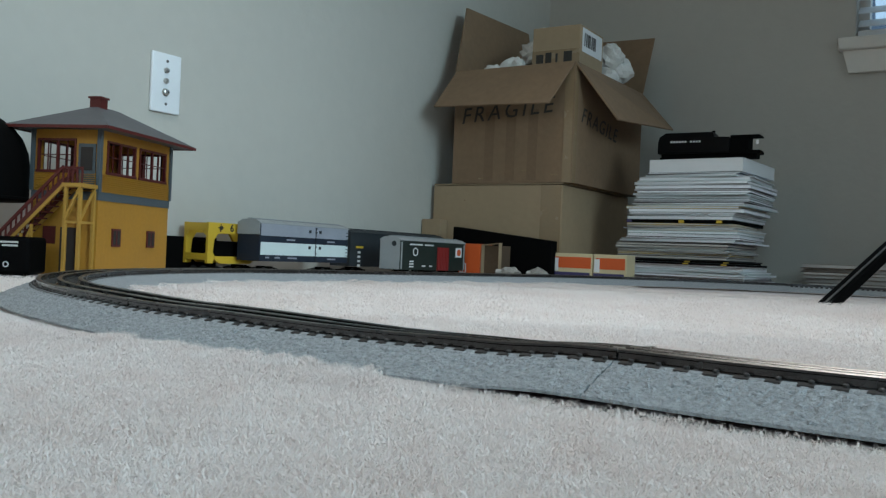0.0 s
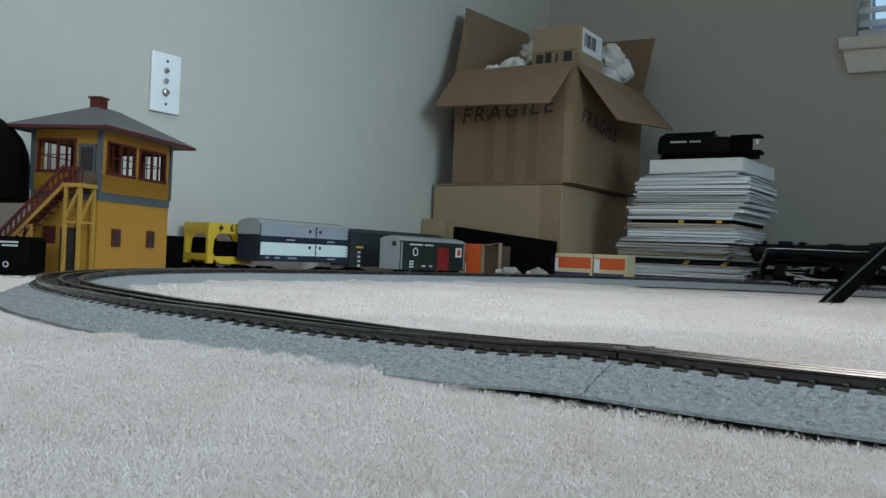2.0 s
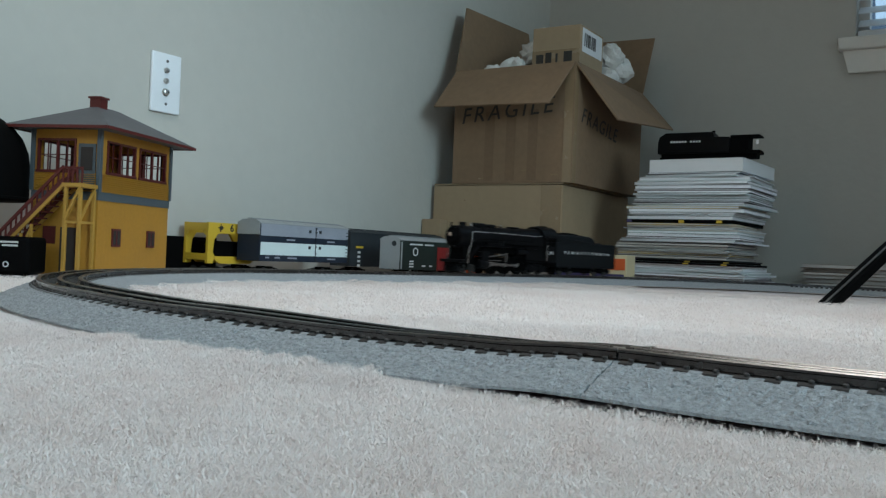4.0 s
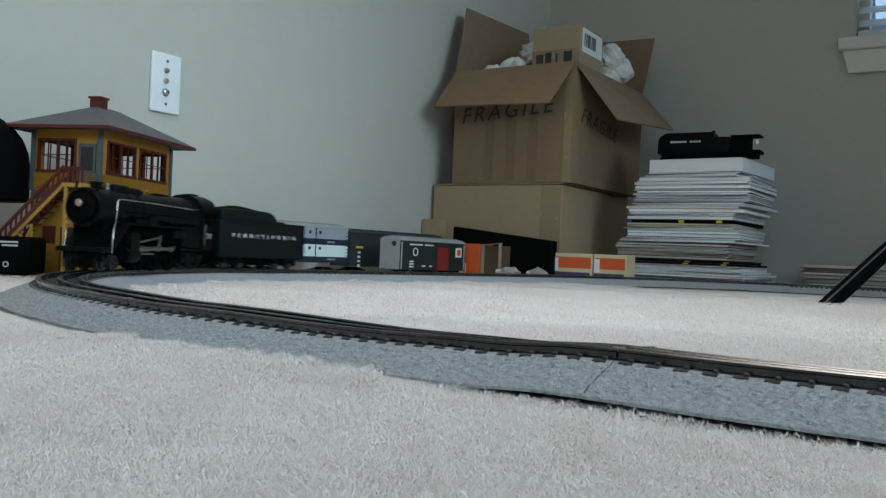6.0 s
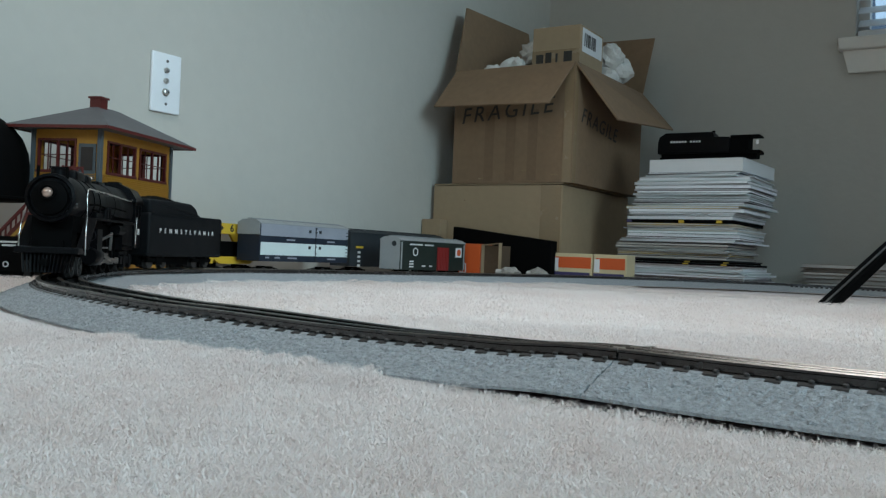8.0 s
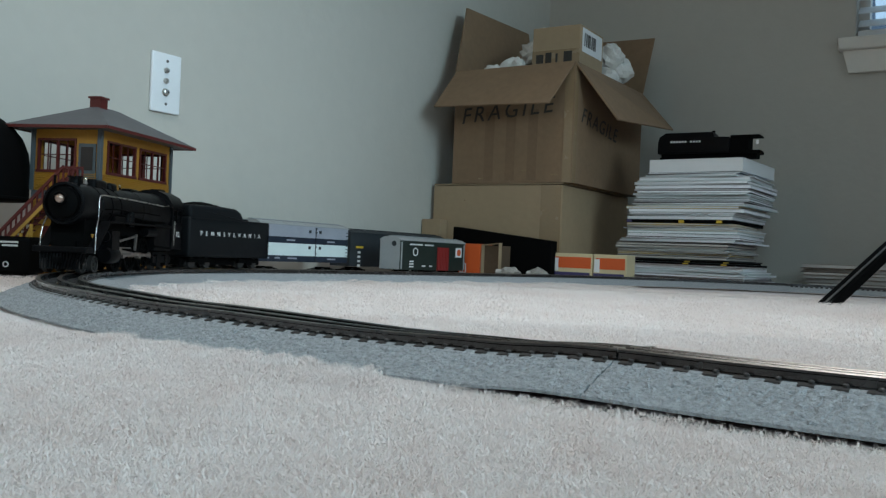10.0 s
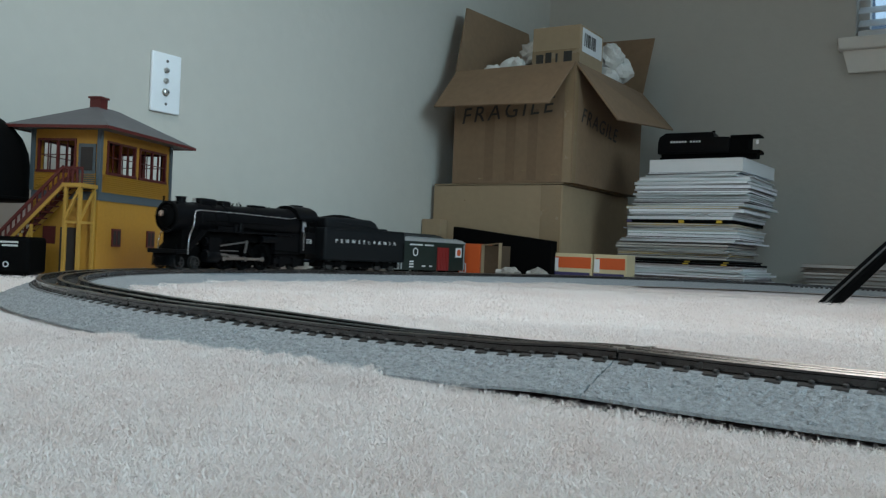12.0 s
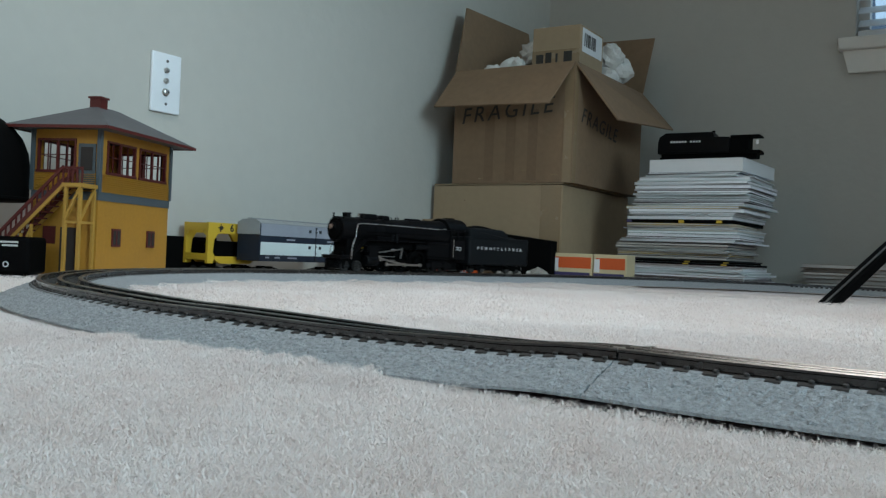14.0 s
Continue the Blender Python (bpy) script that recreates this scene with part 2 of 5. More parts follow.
def room():
    b = B(); box(b, -0.12, W + 0.12, D - 0.12, 0.12, -0.12, CARPET_Z)
    tagged(part("floor", b, CARPET), "pinkish beige cut-pile carpet covering the floor", "floor", kind="structure")
    b = B(); box(b, -0.12, 0.0, D, 0.12, CARPET_Z, HGT)
    tagged(part("wall_west", b, WALL), "pale painted plaster wall with fine texture", "wall", kind="structure")
    # unseen wall, its opening made for the rear fill lamp
    b = B()
    box(b, -0.12, 1.6, D - 0.12, D, CARPET_Z, HGT)
    box(b, 2.8, W + 0.12, D - 0.12, D, CARPET_Z, HGT)
    box(b, 1.6, 2.8, D - 0.12, D, CARPET_Z, 0.8)
    box(b, 1.6, 2.8, D - 0.12, D, 2.1, HGT)
    tagged(part("wall_south", b, WALL), "pale painted plaster wall with an added opening for a lamp", "wall", kind="structure")
    b = B()  # wall with the window opening
    box(b, 0.0, WX0, 0.0, 0.12, CARPET_Z, HGT)
    box(b, WX1, W, 0.0, 0.12, CARPET_Z, HGT)
    box(b, WX0, WX1, 0.0, 0.12, CARPET_Z, WZ0)
    box(b, WX0, WX1, 0.0, 0.12, WZ1, HGT)
    tagged(part("wall_north", b, WALL), "beige painted plaster wall around a window", "wall", kind="structure")
    # opening added out of view, where the side fill lamp hangs
    b = B()
    box(b, W, W + 0.12, D, -3.6, CARPET_Z, HGT)
    box(b, W, W + 0.12, -1.8, 0.12, CARPET_Z, HGT)
    box(b, W, W + 0.12, -3.6, -1.8, CARPET_Z, 0.7)
    box(b, W, W + 0.12, -3.6, -1.8, 2.05, HGT)
    tagged(part("wall_east", b, WALL), "pale painted plaster wall with an added opening for a lamp", "wall", kind="structure")
    b = B(); box(b, -0.12, W + 0.12, D - 0.12, 0.12, HGT, HGT + 0.1)
    tagged(part("ceiling", b, CEILING), "flat white painted ceiling", "ceiling", kind="structure")


WX0, WX1, WZ0, WZ1 = 0.978, 1.90, 0.722, 2.06


def window_north():
    win = empty("window_1", pose(WX0, 0, WZ0), "white framed window with lowered horizontal blinds and a wooden sill", "window", kind="structure")
    w, h = WX1 - WX0, WZ1 - WZ0
    b = B()
    for x in (0.0, w - 0.03):
        box(b, x, x + 0.03, 0.05, 0.09, 0.0, h)
    box(b, 0.03, w - 0.03, 0.05, 0.09, h - 0.03, h)
    box(b, 0.03, w - 0.03, 0.05, 0.09, 0.0, 0.03)
    part("window_frame", b, WHITE_TRIM, win)
    b = B(); box(b, 0.03, w - 0.03, 0.068, 0.072, 0.03, h - 0.03)
    pane = part("pane", b, GLASS, win)
    pane.visible_shadow = False
    # stool and apron
    b = B(); box(b, -0.042, w + 0.042, -0.035, 0.05, -0.040, -0.004); rounded(b, 0.006, 3)
    part("window_sill", b, WHITE_TRIM, win, "cream painted sill board with a rounded nose", smooth=40)
    b = B(); prism(b, [(-0.030, -0.040), (w + 0.030, -0.040), (w + 0.010, -0.104), (-0.012, -0.104)], -0.018, -0.002)
    part("apron", b, WHITE_TRIM, win, "cream apron moulding with mitred ends")
    b = B(); box(b, 0.004, w - 0.004, 0.012, 0.040, 0.006, 0.022); rounded(b, 0.003)
    part("blind_rail", b, BLIND, win)
    base = B(); box(base, 0.004, w - 0.004, -0.024, 0.024, -0.0012, 0.0012)
    me = mesh_of("slat", base, BLIND)
    for k in range(34):
        part("slat", me, BLIND, win, m=pose(0, 0.027, 0.045 + k * 0.038, 34, 0, 0))


room()
window_north()


def jack_plate():
    p = empty("wall_plate", pose(0.0, -1.630, 0.356), "white wall plate with four metal speaker jacks and two screws", "wall plate")
    b = B(); box(b, 0.0, 0.007, -0.0345, 0.0345, -0.057, 0.057); rounded(b, 0.003, 3)
    part("plate", b, WHITE_PLASTIC, p, smooth=50)
    for z, r in ((0.024, 0.0045), (0.004, 0.0045), (-0.018, 0.0062)):
        b = B()
        lathe(b, [(0.006, r * 1.25), (0.008, r * 1.25), (0.008, r), (0.012, r), (0.013, r * 0.8)], 16, pose(0, -0.002, z))
        part("jack", b, NICKEL, p, "nickel binding post", smooth=40)
    for z in (0.042, -0.040):
        b = B(); lathe(b, [(0.006, 0.0028), (0.0085, 0.0026), (0.0088, 0.0012)], 12, pose(0, 0, z))
        part("screw", b, DULL_STEEL, p, smooth=40)


jack_plate()

# ================= the track =================
R = 0.61
C1 = Vector((1.0313, -1.7859))
A_FAR, A_NEAR = radians(169.65), radians(267.65)
FAR_DIR = Vector((math.sin(A_FAR), -math.cos(A_FAR)))
FAR_LEN = 0.618
C2 = C1 + FAR_DIR * FAR_LEN
ARC1 = R * (A_NEAR - A_FAR)
ARC2 = R * radians(78.6)
RAIL_TOP = 0.0158


def track_point(s):
    """The track's centre line: place and heading (radians), s metres along the way of the forward run."""
    if s >= ARC1:
        h = Vector((-math.sin(A_NEAR), math.cos(A_NEAR)))
        p = C1 + R * Vector((math.cos(A_NEAR), math.sin(A_NEAR))) + h * (s - ARC1)
    elif s >= 0:
        a = A_FAR + s / R
        p, h = C1 + R * Vector((math.cos(a), math.sin(a))), Vector((-math.sin(a), math.cos(a)))
    elif s >= -FAR_LEN:
        p, h = C1 + R * Vector((math.cos(A_FAR), math.sin(A_FAR))) - FAR_DIR * s, -FAR_DIR
    elif s >= -FAR_LEN - ARC2:
        a = A_FAR + (s + FAR_LEN) / R
        p, h = C2 + R * Vector((math.cos(a), math.sin(a))), Vector((-math.sin(a), math.cos(a)))
    else:
        a = A_FAR - ARC2 / R
        h = Vector((-math.sin(a), math.cos(a)))
        p = C2 + R * Vector((math.cos(a), math.sin(a))) + h * (s + FAR_LEN + ARC2)
    return p, math.atan2(h.y, h.x)


def ease(a, b, x):
    q = min(1.0, max(0.0, (x - a) / (b - a)))
    return q * q * (3 - 2 * q)


def track_lie(s):
    """How the track lies on the soft carpet: its height, and the lean (radians) that lifts its outer side."""
    e = s - ARC1
    lean = radians(3.1) * ease(0.02, 0.19, e)
    sag = 0.0003 - 0.0016 * ease(-0.14, -0.03, e) - 0.0019 * ease(-0.03, 0.11, e) + 0.0010 * ease(0.12, 0.18, e) + 0.0021 * ease(0.19, 0.235, e) - 0.0005 * ease(0.245, 0.30, e)
    return sag - 0.0168 * math.sin(lean), lean


def track_pose(s):
    """The pose on the track's centre line, with its lie."""
    p, h = track_point(s)
    z, lean = track_lie(s)
    return pose(p.x, p.y, z, math.degrees(-lean), 0, math.degrees(h))


def sweep(bm, s0, s1, outline, step=0.012, pebbled=False):
    """Carry an outline (offset, height) along the track from s0 to s1."""
    n = max(2, int(math.ceil((s1 - s0) / step)) + 1)
    rings = []
    for k in range(n):
        p, h = track_point(s0 + (s1 - s0) * k / (n - 1))
        nx, ny = -math.sin(h), math.cos(h)
        dz, lean = track_lie(s0 + (s1 - s0) * k / (n - 1))
        cl, sl = math.cos(lean), math.sin(lean)
        ring = []
        for o, z in outline:
            u, w = o * cl + z * sl, dz + z * cl - o * sl
            q = Vector((p.x + u * nx, p.y + u * ny, w))
            if pebbled and o < 0 and -0.0003 < z < 0.0098:
                g = 0.0012 * noise.noise(q * 560) + 0.0005 * noise.noise(q * 1300)
                q += Vector((nx, ny, 0)) * (g * math.copysign(0.7, o)) + Vector((0, 0, 0.7 * g))
            ring.append(bm.verts.new(q))
        rings.append(ring)
    m = len(outline)
    for a, b in zip(rings, rings[1:]):
        for k in range(m):
            bm.faces.new((a[k], a[(k + 1) % m], b[(k + 1) % m], b[k]))
    bm.faces.new(rings[0])
    bm.faces.new(rings[-1][::-1])


TIE_PITCH = 0.0110
BED = [(-0.049, -0.0024), (-0.049, -0.0012), (-0.0475, -0.0004), (-0.0232, 0.0100), (-0.0215, 0.0108), (0.0215, 0.0108), (0.0232, 0.0100), (0.0475, -0.0004), (0.049, -0.0012), (0.049, -0.0024)]
BED_FINE = BED[:2] + [(-0.0475 + 0.0243 * k / 22, -0.0004 + 0.0104 * k / 22) for k in range(23)] + BED[4:]


def rail_outline(o):
    t = RAIL_TOP
    return [(o - 0.0028, 0.0107), (o - 0.0028, 0.0112), (o - 0.0013, 0.0117), (o - 0.0013, t - 0.0018), (o - 0.0020, t - 0.0014), (o - 0.0020, t - 0.0005), (o - 0.0013, t),
            (o + 0.0013, t), (o + 0.0020, t - 0.0005), (o + 0.0020, t - 0.0014), (o + 0.0013, t - 0.0018), (o + 0.0013, 0.0117), (o + 0.0028, 0.0112), (o + 0.0028, 0.0107)]


TIE_SECTION = [(-0.0236, 0.0096), (-0.0233, 0.0104), (-0.0205, 0.0111), (0.0205, 0.0111), (0.0233, 0.0104), (0.0236, 0.0096)]


def tie_mesh():
    b = B()
    section(b, TIE_SECTION, -0.0028, 0.0028)
    for s in (-1, 1):
        lathe(b, [(0.0, 0.0010), (0.0010, 0.0012), (0.0015, 0.0006)], 7, pose(0.0014, s * 0.0206, 0.0108, 0, -90, 0))
    return mesh_of("tie", b, TIE)


def lay_track():
    tie = tie_mesh()
    joint0 = JOINT
    s_lo, s_hi = -2.75, 2.05
    k0 = int(math.floor((s_lo - joint0) / SECTION))
    k1 = int(math.ceil((s_hi - joint0) / SECTION))
    for k in range(k0, k1):
        a, c = joint0 + k * SECTION, joint0 + (k + 1) * SECTION
        sec = empty("track_section", Matrix.Identity(4), "three-rail toy train track section with grey moulded ballast roadbed on carpet", "train track", "track sections of the loop")
        b = B(); pebbled = a > 0.35; sweep(b, a + 0.0003, c - 0.0003, BED_FINE if pebbled else BED, 0.0013 if pebbled else 0.012, pebbled)
        part("roadbed", b, ROADBED, sec, "grey pebbled plastic roadbed", smooth=35)
        for o in (-0.0168, 0.0, 0.0168):
            b = B(); sweep(b, a + 0.0005, c - 0.0005, rail_outline(o))
            ob = part("rail", b, RAIL_DARK, sec, "blackened steel rail with a worn bright top")
            ob.data.materials.append(RAIL)
            for f in ob.data.polygons:
                if f.normal.z > 0.6 and f.center.z > track_lie(a)[0] - 0.0015 + 0.0148 and f.center.z > 0.0118:
                    f.material_index = 1
        for o in (-0.0168, 0.0, 0.0168):
            b = B(); rod(b, (-0.0025, o, RAIL_TOP - 0.0006), (0.0025, o, RAIL_TOP - 0.0006), 0.0011, seg=8)
            part("rail_pin", b, NICKEL, sec, "bright steel joining pin", m=track_pose(c))
        far = c < -0.95
        joined = B() if far else None
        n = int(round((c - a) / TIE_PITCH))
        for i in range(n):
            m = track_pose(a + (i + 0.5) * (c - a) / n)
            if far:
                box(joined, -0.0028, 0.0028, -0.0278, 0.0278, 0.0085, 0.0113, m)
            else:
                part("tie", tie, TIE, sec, m=m)
        if far:
            tagged(part("ties", joined, TIE, sec), kind="stuff")


SECTION = 0.3194
JOINT = 1.292

# ================= boxes in the corner =================
def carton(name, x0, x1, y0, y1, z0, z1, mat, label, t=0.004):
    """An open-topped carton of five boards."""
    c = empty(name, pose(x0, y0, z0), label, "box")
    w, d, h = x1 - x0, y1 - y0, z1 - z0
    b = B(); box(b, 0, w, 0, t, 0, h); part("front_panel", b, mat, c)
    b = B(); box(b, w - t, w, t, d - t, 0, h); part("side_panel", b, mat, c)
    b = B(); box(b, 0, t, t, d - t, 0, h); part("side_panel", b, mat, c)
    b = B(); box(b, 0, w, d - t, d, 0, h); part("back_panel", b, mat, c)
    b = B(); box(b, t, w - t, t, d - t, 0, t); part("bottom_panel", b, mat, c)
    return c


def corner_boxes():
    # lower closed carton
    x0, x1, y0, y1, h = 0.014, 0.409, -0.700, -0.250, 0.2505
    low = carton("carton", x0, x1, y0, y1, CARPET_Z, h - 0.010, CARD_TAN, "closed tan cardboard carton standing on the carpet in the corner")
    w, d = x1 - x0, y1 - y0
    b = B(); box(b, 0.0, w, 0, d / 2 - 0.001, h - 0.002, h + 0.002); part("top_flap", b, CARD_TAN, low)
    b = B(); box(b, 0.0, w, d / 2 + 0.001, d, h - 0.002, h + 0.002); part("top_flap", b, CARD_TAN, low)
    b = B(); box(b, w - 0.062, w - 0.004, -0.0012, 0.0, 0.01, h - 0.004); part("tape", b, TAPE, low, "strip of clear brown packing tape")
    b = B(); box(b, 0.10, 0.103, -0.001, 0.0, 0.205, 0.208); part("dent", b, CARD_DARK, low)
    # upper open carton
    x0, x1, y0, y1, z0, z1 = 0.074, 0.432, -0.704, -0.225, 0.2468, 0.556
    up = carton("open_carton", x0, x1, y0, y1, z0, z1, CARDBOARD, "large open brown cardboard carton marked fragile, its flaps spread")
    w, d, h = x1 - x0, y1 - y0, z1 - z0
    for name, c in (("front_flap", [(0.0, 0, h), (w, 0, h), (w - 0.024, -0.096, h - 0.121), (-0.006, -0.096, h - 0.111)]),
                    ("side_flap", [(w, 0.0, h), (w, d, h), (w + 0.128, d - 0.085, h - 0.126), (w + 0.098, 0.059, h - 0.146)]),
                    ("side_flap", [(0.0, d, h), (0.0, 0.0, h), (-0.024, 0.082, h + 0.200), (-0.024, d - 0.02, h + 0.213)]),
                    ("back_flap", [(w, d, h), (0.0, d, h), (0.01, d + 0.03, h + 0.178), (w + 0.020, d + 0.03, h + 0.172)])):
        b = B(); slab(b, c, 0.004); part(name, b, CARDBOARD, up)
    # three vertical bands slightly darker than the cardboard
    for k in (0.10, 0.165, 0.23):
        b = B(); box(b, k, k + 0.028, -0.0008, 0.0, 0.006, h * 0.62); part("dark_band", b, CARD_BAND, up, "faint darker vertical stripe")
    b = B(); box(b, w - 0.026, w - 0.002, -0.0014, 0.0, 0.0, h); part("tape", b, TAPE, up, "strip of packing tape along the corner")
    for x, z in ((0.085, 0.010), (0.215, 0.030), (0.300, 0.018)):
        b = B(); box(b, x, x + 0.020, -0.0007, 0.0, z, z + 0.004); part("scuff", b, TAPE, up, "pale scuff on the cardboard")
    b = B(); box(b, w, w + 0.0012, 0.002, 0.022, 0.0, h); part("tape", b, TAPE, up, "strip of packing tape along the corner")
    lettering("handwriting", "FRAGILE", 0.060, pose(0.160, -0.0015, 0.190, 90, -4, 0), INK, up, spacing=1.30, shear=0.25, thin=0.0002)
    lettering("handwriting", "FRAGILE", 0.056, pose(w + 0.0015, 0.165, 0.165, 90, 0, 90) @ pose(0, 0, 0, 0, 0, -6), INK, up, spacing=1.20, shear=0.25, thin=0.0002)
    # small parcel standing in the open carton
    p = empty("parcel", pose(0.253, -0.600, 0.470, 0, 0, 1), "small tan parcel with a white shipping label, in the open carton", "box")
    b = B(); box(b, 0, 0.140, 0, 0.16, -0.2, 0.210); rounded(b, 0.002); part("body", b, CARD_TAN, p)
    b = B(); box(b, 0.1401, 0.1409, 0.014, 0.150, 0.140, 0.204); part("label", b, LABEL_WHITE, p, "white address label")
    for k in range(7):
        b = B(); box(b, 0.1410, 0.1413, 0.026 + k * 0.012, 0.032 + k * 0.012 + (k % 3) * 0.002, 0.156, 0.192); part("bar_code", b, INK, p)
    b = B(); box(b, 0.0, 0.139, -0.0008, 0.0, 0.094, 0.146); part("tape", b, TAPE, p)
    for k, (x, wd) in enumerate(((0.012, 0.022), (0.040, 0.018), (0.070, 0.006), (0.094, 0.024))):
        b = B(); box(b, x, x + wd, -0.0015, -0.0009, 0.112, 0.112 + 0.024 + 0.004 * (k % 2)); part("mark", b, INK, p)
    # crumpled paper
    for x, y, z, r, sd in ((0.200, -0.60, 0.580, 0.036, 1), (0.222, -0.53, 0.635, 0.036, 2), (0.224, -0.47, 0.690, 0.030, 8), (0.150, -0.63, 0.562, 0.030, 5), (0.392, -0.39, 0.645, 0.036, 3), (0.402, -0.345, 0.612, 0.038, 4), (0.385, -0.40, 0.580, 0.034, 6)):
        b = B(); bmesh.ops.create_icosphere(b, subdivisions=3, radius=r)
        for v in b.verts:
            q = v.co / r
            f = 1 + 0.45 * abs(noise.noise(q * 1.7 + Vector((sd * 7, 0, 0)))) - 0.35 * abs(noise.noise(q * 3.6 + Vector((sd * 3, 5, 0))))
            v.co = v.co * f
        tagged(part("packing_paper", b, CRUMPLE, m=pose(x, y, z - 0.01, 20 * sd, 0, 50 * sd)), "crumpled sheet of white packing paper in the open carton", "paper", "crumpled packing paper")
    # small carton beside the wall
    b = B(); box(b, 0, 0.06, 0, 0.036, 0, 0.152); rounded(b, 0.002)
    tagged(part("small_carton", b, CARD_TAN, m=pose(0.004, -0.740, CARPET_Z)), "small plain tan carton against the wall", "box")


corner_boxes()


def clutter():
    # long black box leaning in front of the carton
    b = B(); prism(b, [(0, 0), (0.286, 0), (0.286, 0.100), (0, 0.131)], -0.018, 0.018); rounded(b, 0.003)
    tagged(part("black_box", b, BLACK_MATT, m=pose(0.141, -0.775, CARPET_Z)), "long matt black box lying before the carton", "box")
    # open orange box with a card tube
    o = empty("orange_box", pose(0.266, -0.860, CARPET_Z, 0, 0, 0), "opened orange and white toy train box with a tan end", "box")
    b = B(); box(b, -0.062, 0.0, 0.0, 0.06, 0, 0.086); rounded(b, 0.0015); part("body", b, ORANGE, o)
    b = B()
    box(b, 0.003, 0.0045, 0.0, 0.06, 0, 0.084)
    box(b, 0.0520, 0.0535, 0.0, 0.014, 0, 0.088)
    box(b, 0.0045, 0.052, 0.0, 0.06, 0, 0.0015); bar(b, (0.0045, 0.008, 0.084), (0.0535, 0.008, 0.089), 0.016, 0.0015)
    part("open_end", b, CARD_TAN, o, "open tan cardboard end sleeve")
    # dark block fills the sleeve, the shade inside put into its colour
    b = B(); box(b, 0.0045, 0.0535, 0.014, 0.058, 0.0015, 0.083); part("shaded_inside", b, CARD_SHADE, o, "dark brown block coloured as the shaded inside of the open box")
    b = B()
    for k in range(3):
        box(b, -0.058 + k * 0.008, -0.0555 + k * 0.008, -0.0012, -0.0002, 0.012, 0.036)
    box(b, -0.058, -0.0395, -0.0012, -0.0002, 0.012, 0.015); box(b, -0.058, -0.0395, -0.0012, -0.0002, 0.033, 0.036)
    part("print", b, LABEL_WHITE, o, "white printed outline")
    # crumpled plastic
    for x, y, sx, sd in ((0.352, -0.862, 1.7, 11), (0.418, -0.835, 1.6, 12)):
        b = B(); bmesh.ops.create_icosphere(b, subdivisions=3, radius=0.017)
        for v in b.verts:
            q = v.co / 0.017
            v.co = v.co * (1 + 0.5 * noise.noise(q * 2.2 + Vector((sd, 0, 0))))
            v.co.x *= sx
        tagged(part("plastic_wrap", b, WRAP, m=pose(x, y, CARPET_Z + 0.014, 0, 10, 35)), "crumpled grey and white wrapping on the carpet", "wrapping")
    # row of orange and cream train boxes
    for x, y, ln, rz in ((0.420, -0.765, 0.106, 0), (0.529, -0.765, 0.084, 0)):
        t = empty("train_box", pose(x, y, CARPET_Z, 0, 0, rz), "orange, cream and blue toy train box lying on the carpet", "box", "train boxes")
        b = B(); box(b, 0, ln, 0, 0.055, 0, 0.072); rounded(b, 0.001); part("body", b, CREAM, t)
        b = B(); box(b, 0.006, ln - 0.004, -0.0008, 0.0, 0.036, 0.063); part("panel", b, ORANGE, t)
        b = B(); box(b, 0.0, ln - 0.006, -0.0008, 0.0, 0.018, 0.026); part("panel", b, BOX_BLUE, t)
        b = B(); box(b, 0.002, 0.016, -0.0012, 0.0, 0.028, 0.060); part("panel", b, LABEL_WHITE, t)
    # low pile of magazines by the far wall
    rng = random.Random(5)
    z = CARPET_Z
    for k in range(7):
        h = rng.uniform(0.007, 0.012)
        g = magazine(0.29, 0.21, h, PAPER_WARM, CAR_DARK if k % 2 else CARDBOARD, "old magazine with a worn cover in a low pile", "low magazine pile")
        g.matrix_basis = pose(1.05 + rng.uniform(-0.015, 0.015), -0.125 + rng.uniform(-0.01, 0.01), z, 0, 0, 4 + rng.uniform(-4, 4))
        z += h + 0.0003
    # slanting leg of a stand
    leg = empty("stand_leg", Matrix.Identity(4), "slanting black metal stand leg with a pale edge strip", "stand")
    a, c = Vector(LEG_A), Vector(LEG_B)
    a = a - (c - a).normalized() * 0.030
    b = B(); bar(b, a, c, 0.023, 0.016); part("tube", b, BLACK_MATT, leg)
    off = Vector((0.0, -0.013, 0.0062))
    b = B(); bar(b, a + off + (c - a) * 0.004, c + off, 0.0035, 0.0015); part("edge_strip", b, DULL_STEEL, leg, "pale metal strip along the leg")


LEG_A, LEG_B = (1.135, -1.197, CARPET_Z + 0.006), (1.262, -0.806, 0.195)


def magazine(w, d, h, pages, cover, label, group, category="magazine"):
    """A closed magazine: page block and folded cover, spine to the front."""
    g = empty("magazine", Matrix.Identity(4), label, category, group)
    b = B(); box(b, -w / 2 + 0.001, w / 2 - 0.001, -d / 2 + 0.001, d / 2 - 0.001, 0.0006, h - 0.0006)
    part("page_block", b, pages, g)
    b = B(); box(b, -w / 2, w / 2, -d / 2, d / 2, 0, 0.0006); box(b, -w / 2, w / 2, -d / 2, d / 2, h - 0.0006, h)
    part("cover", b, cover, g)
    return g


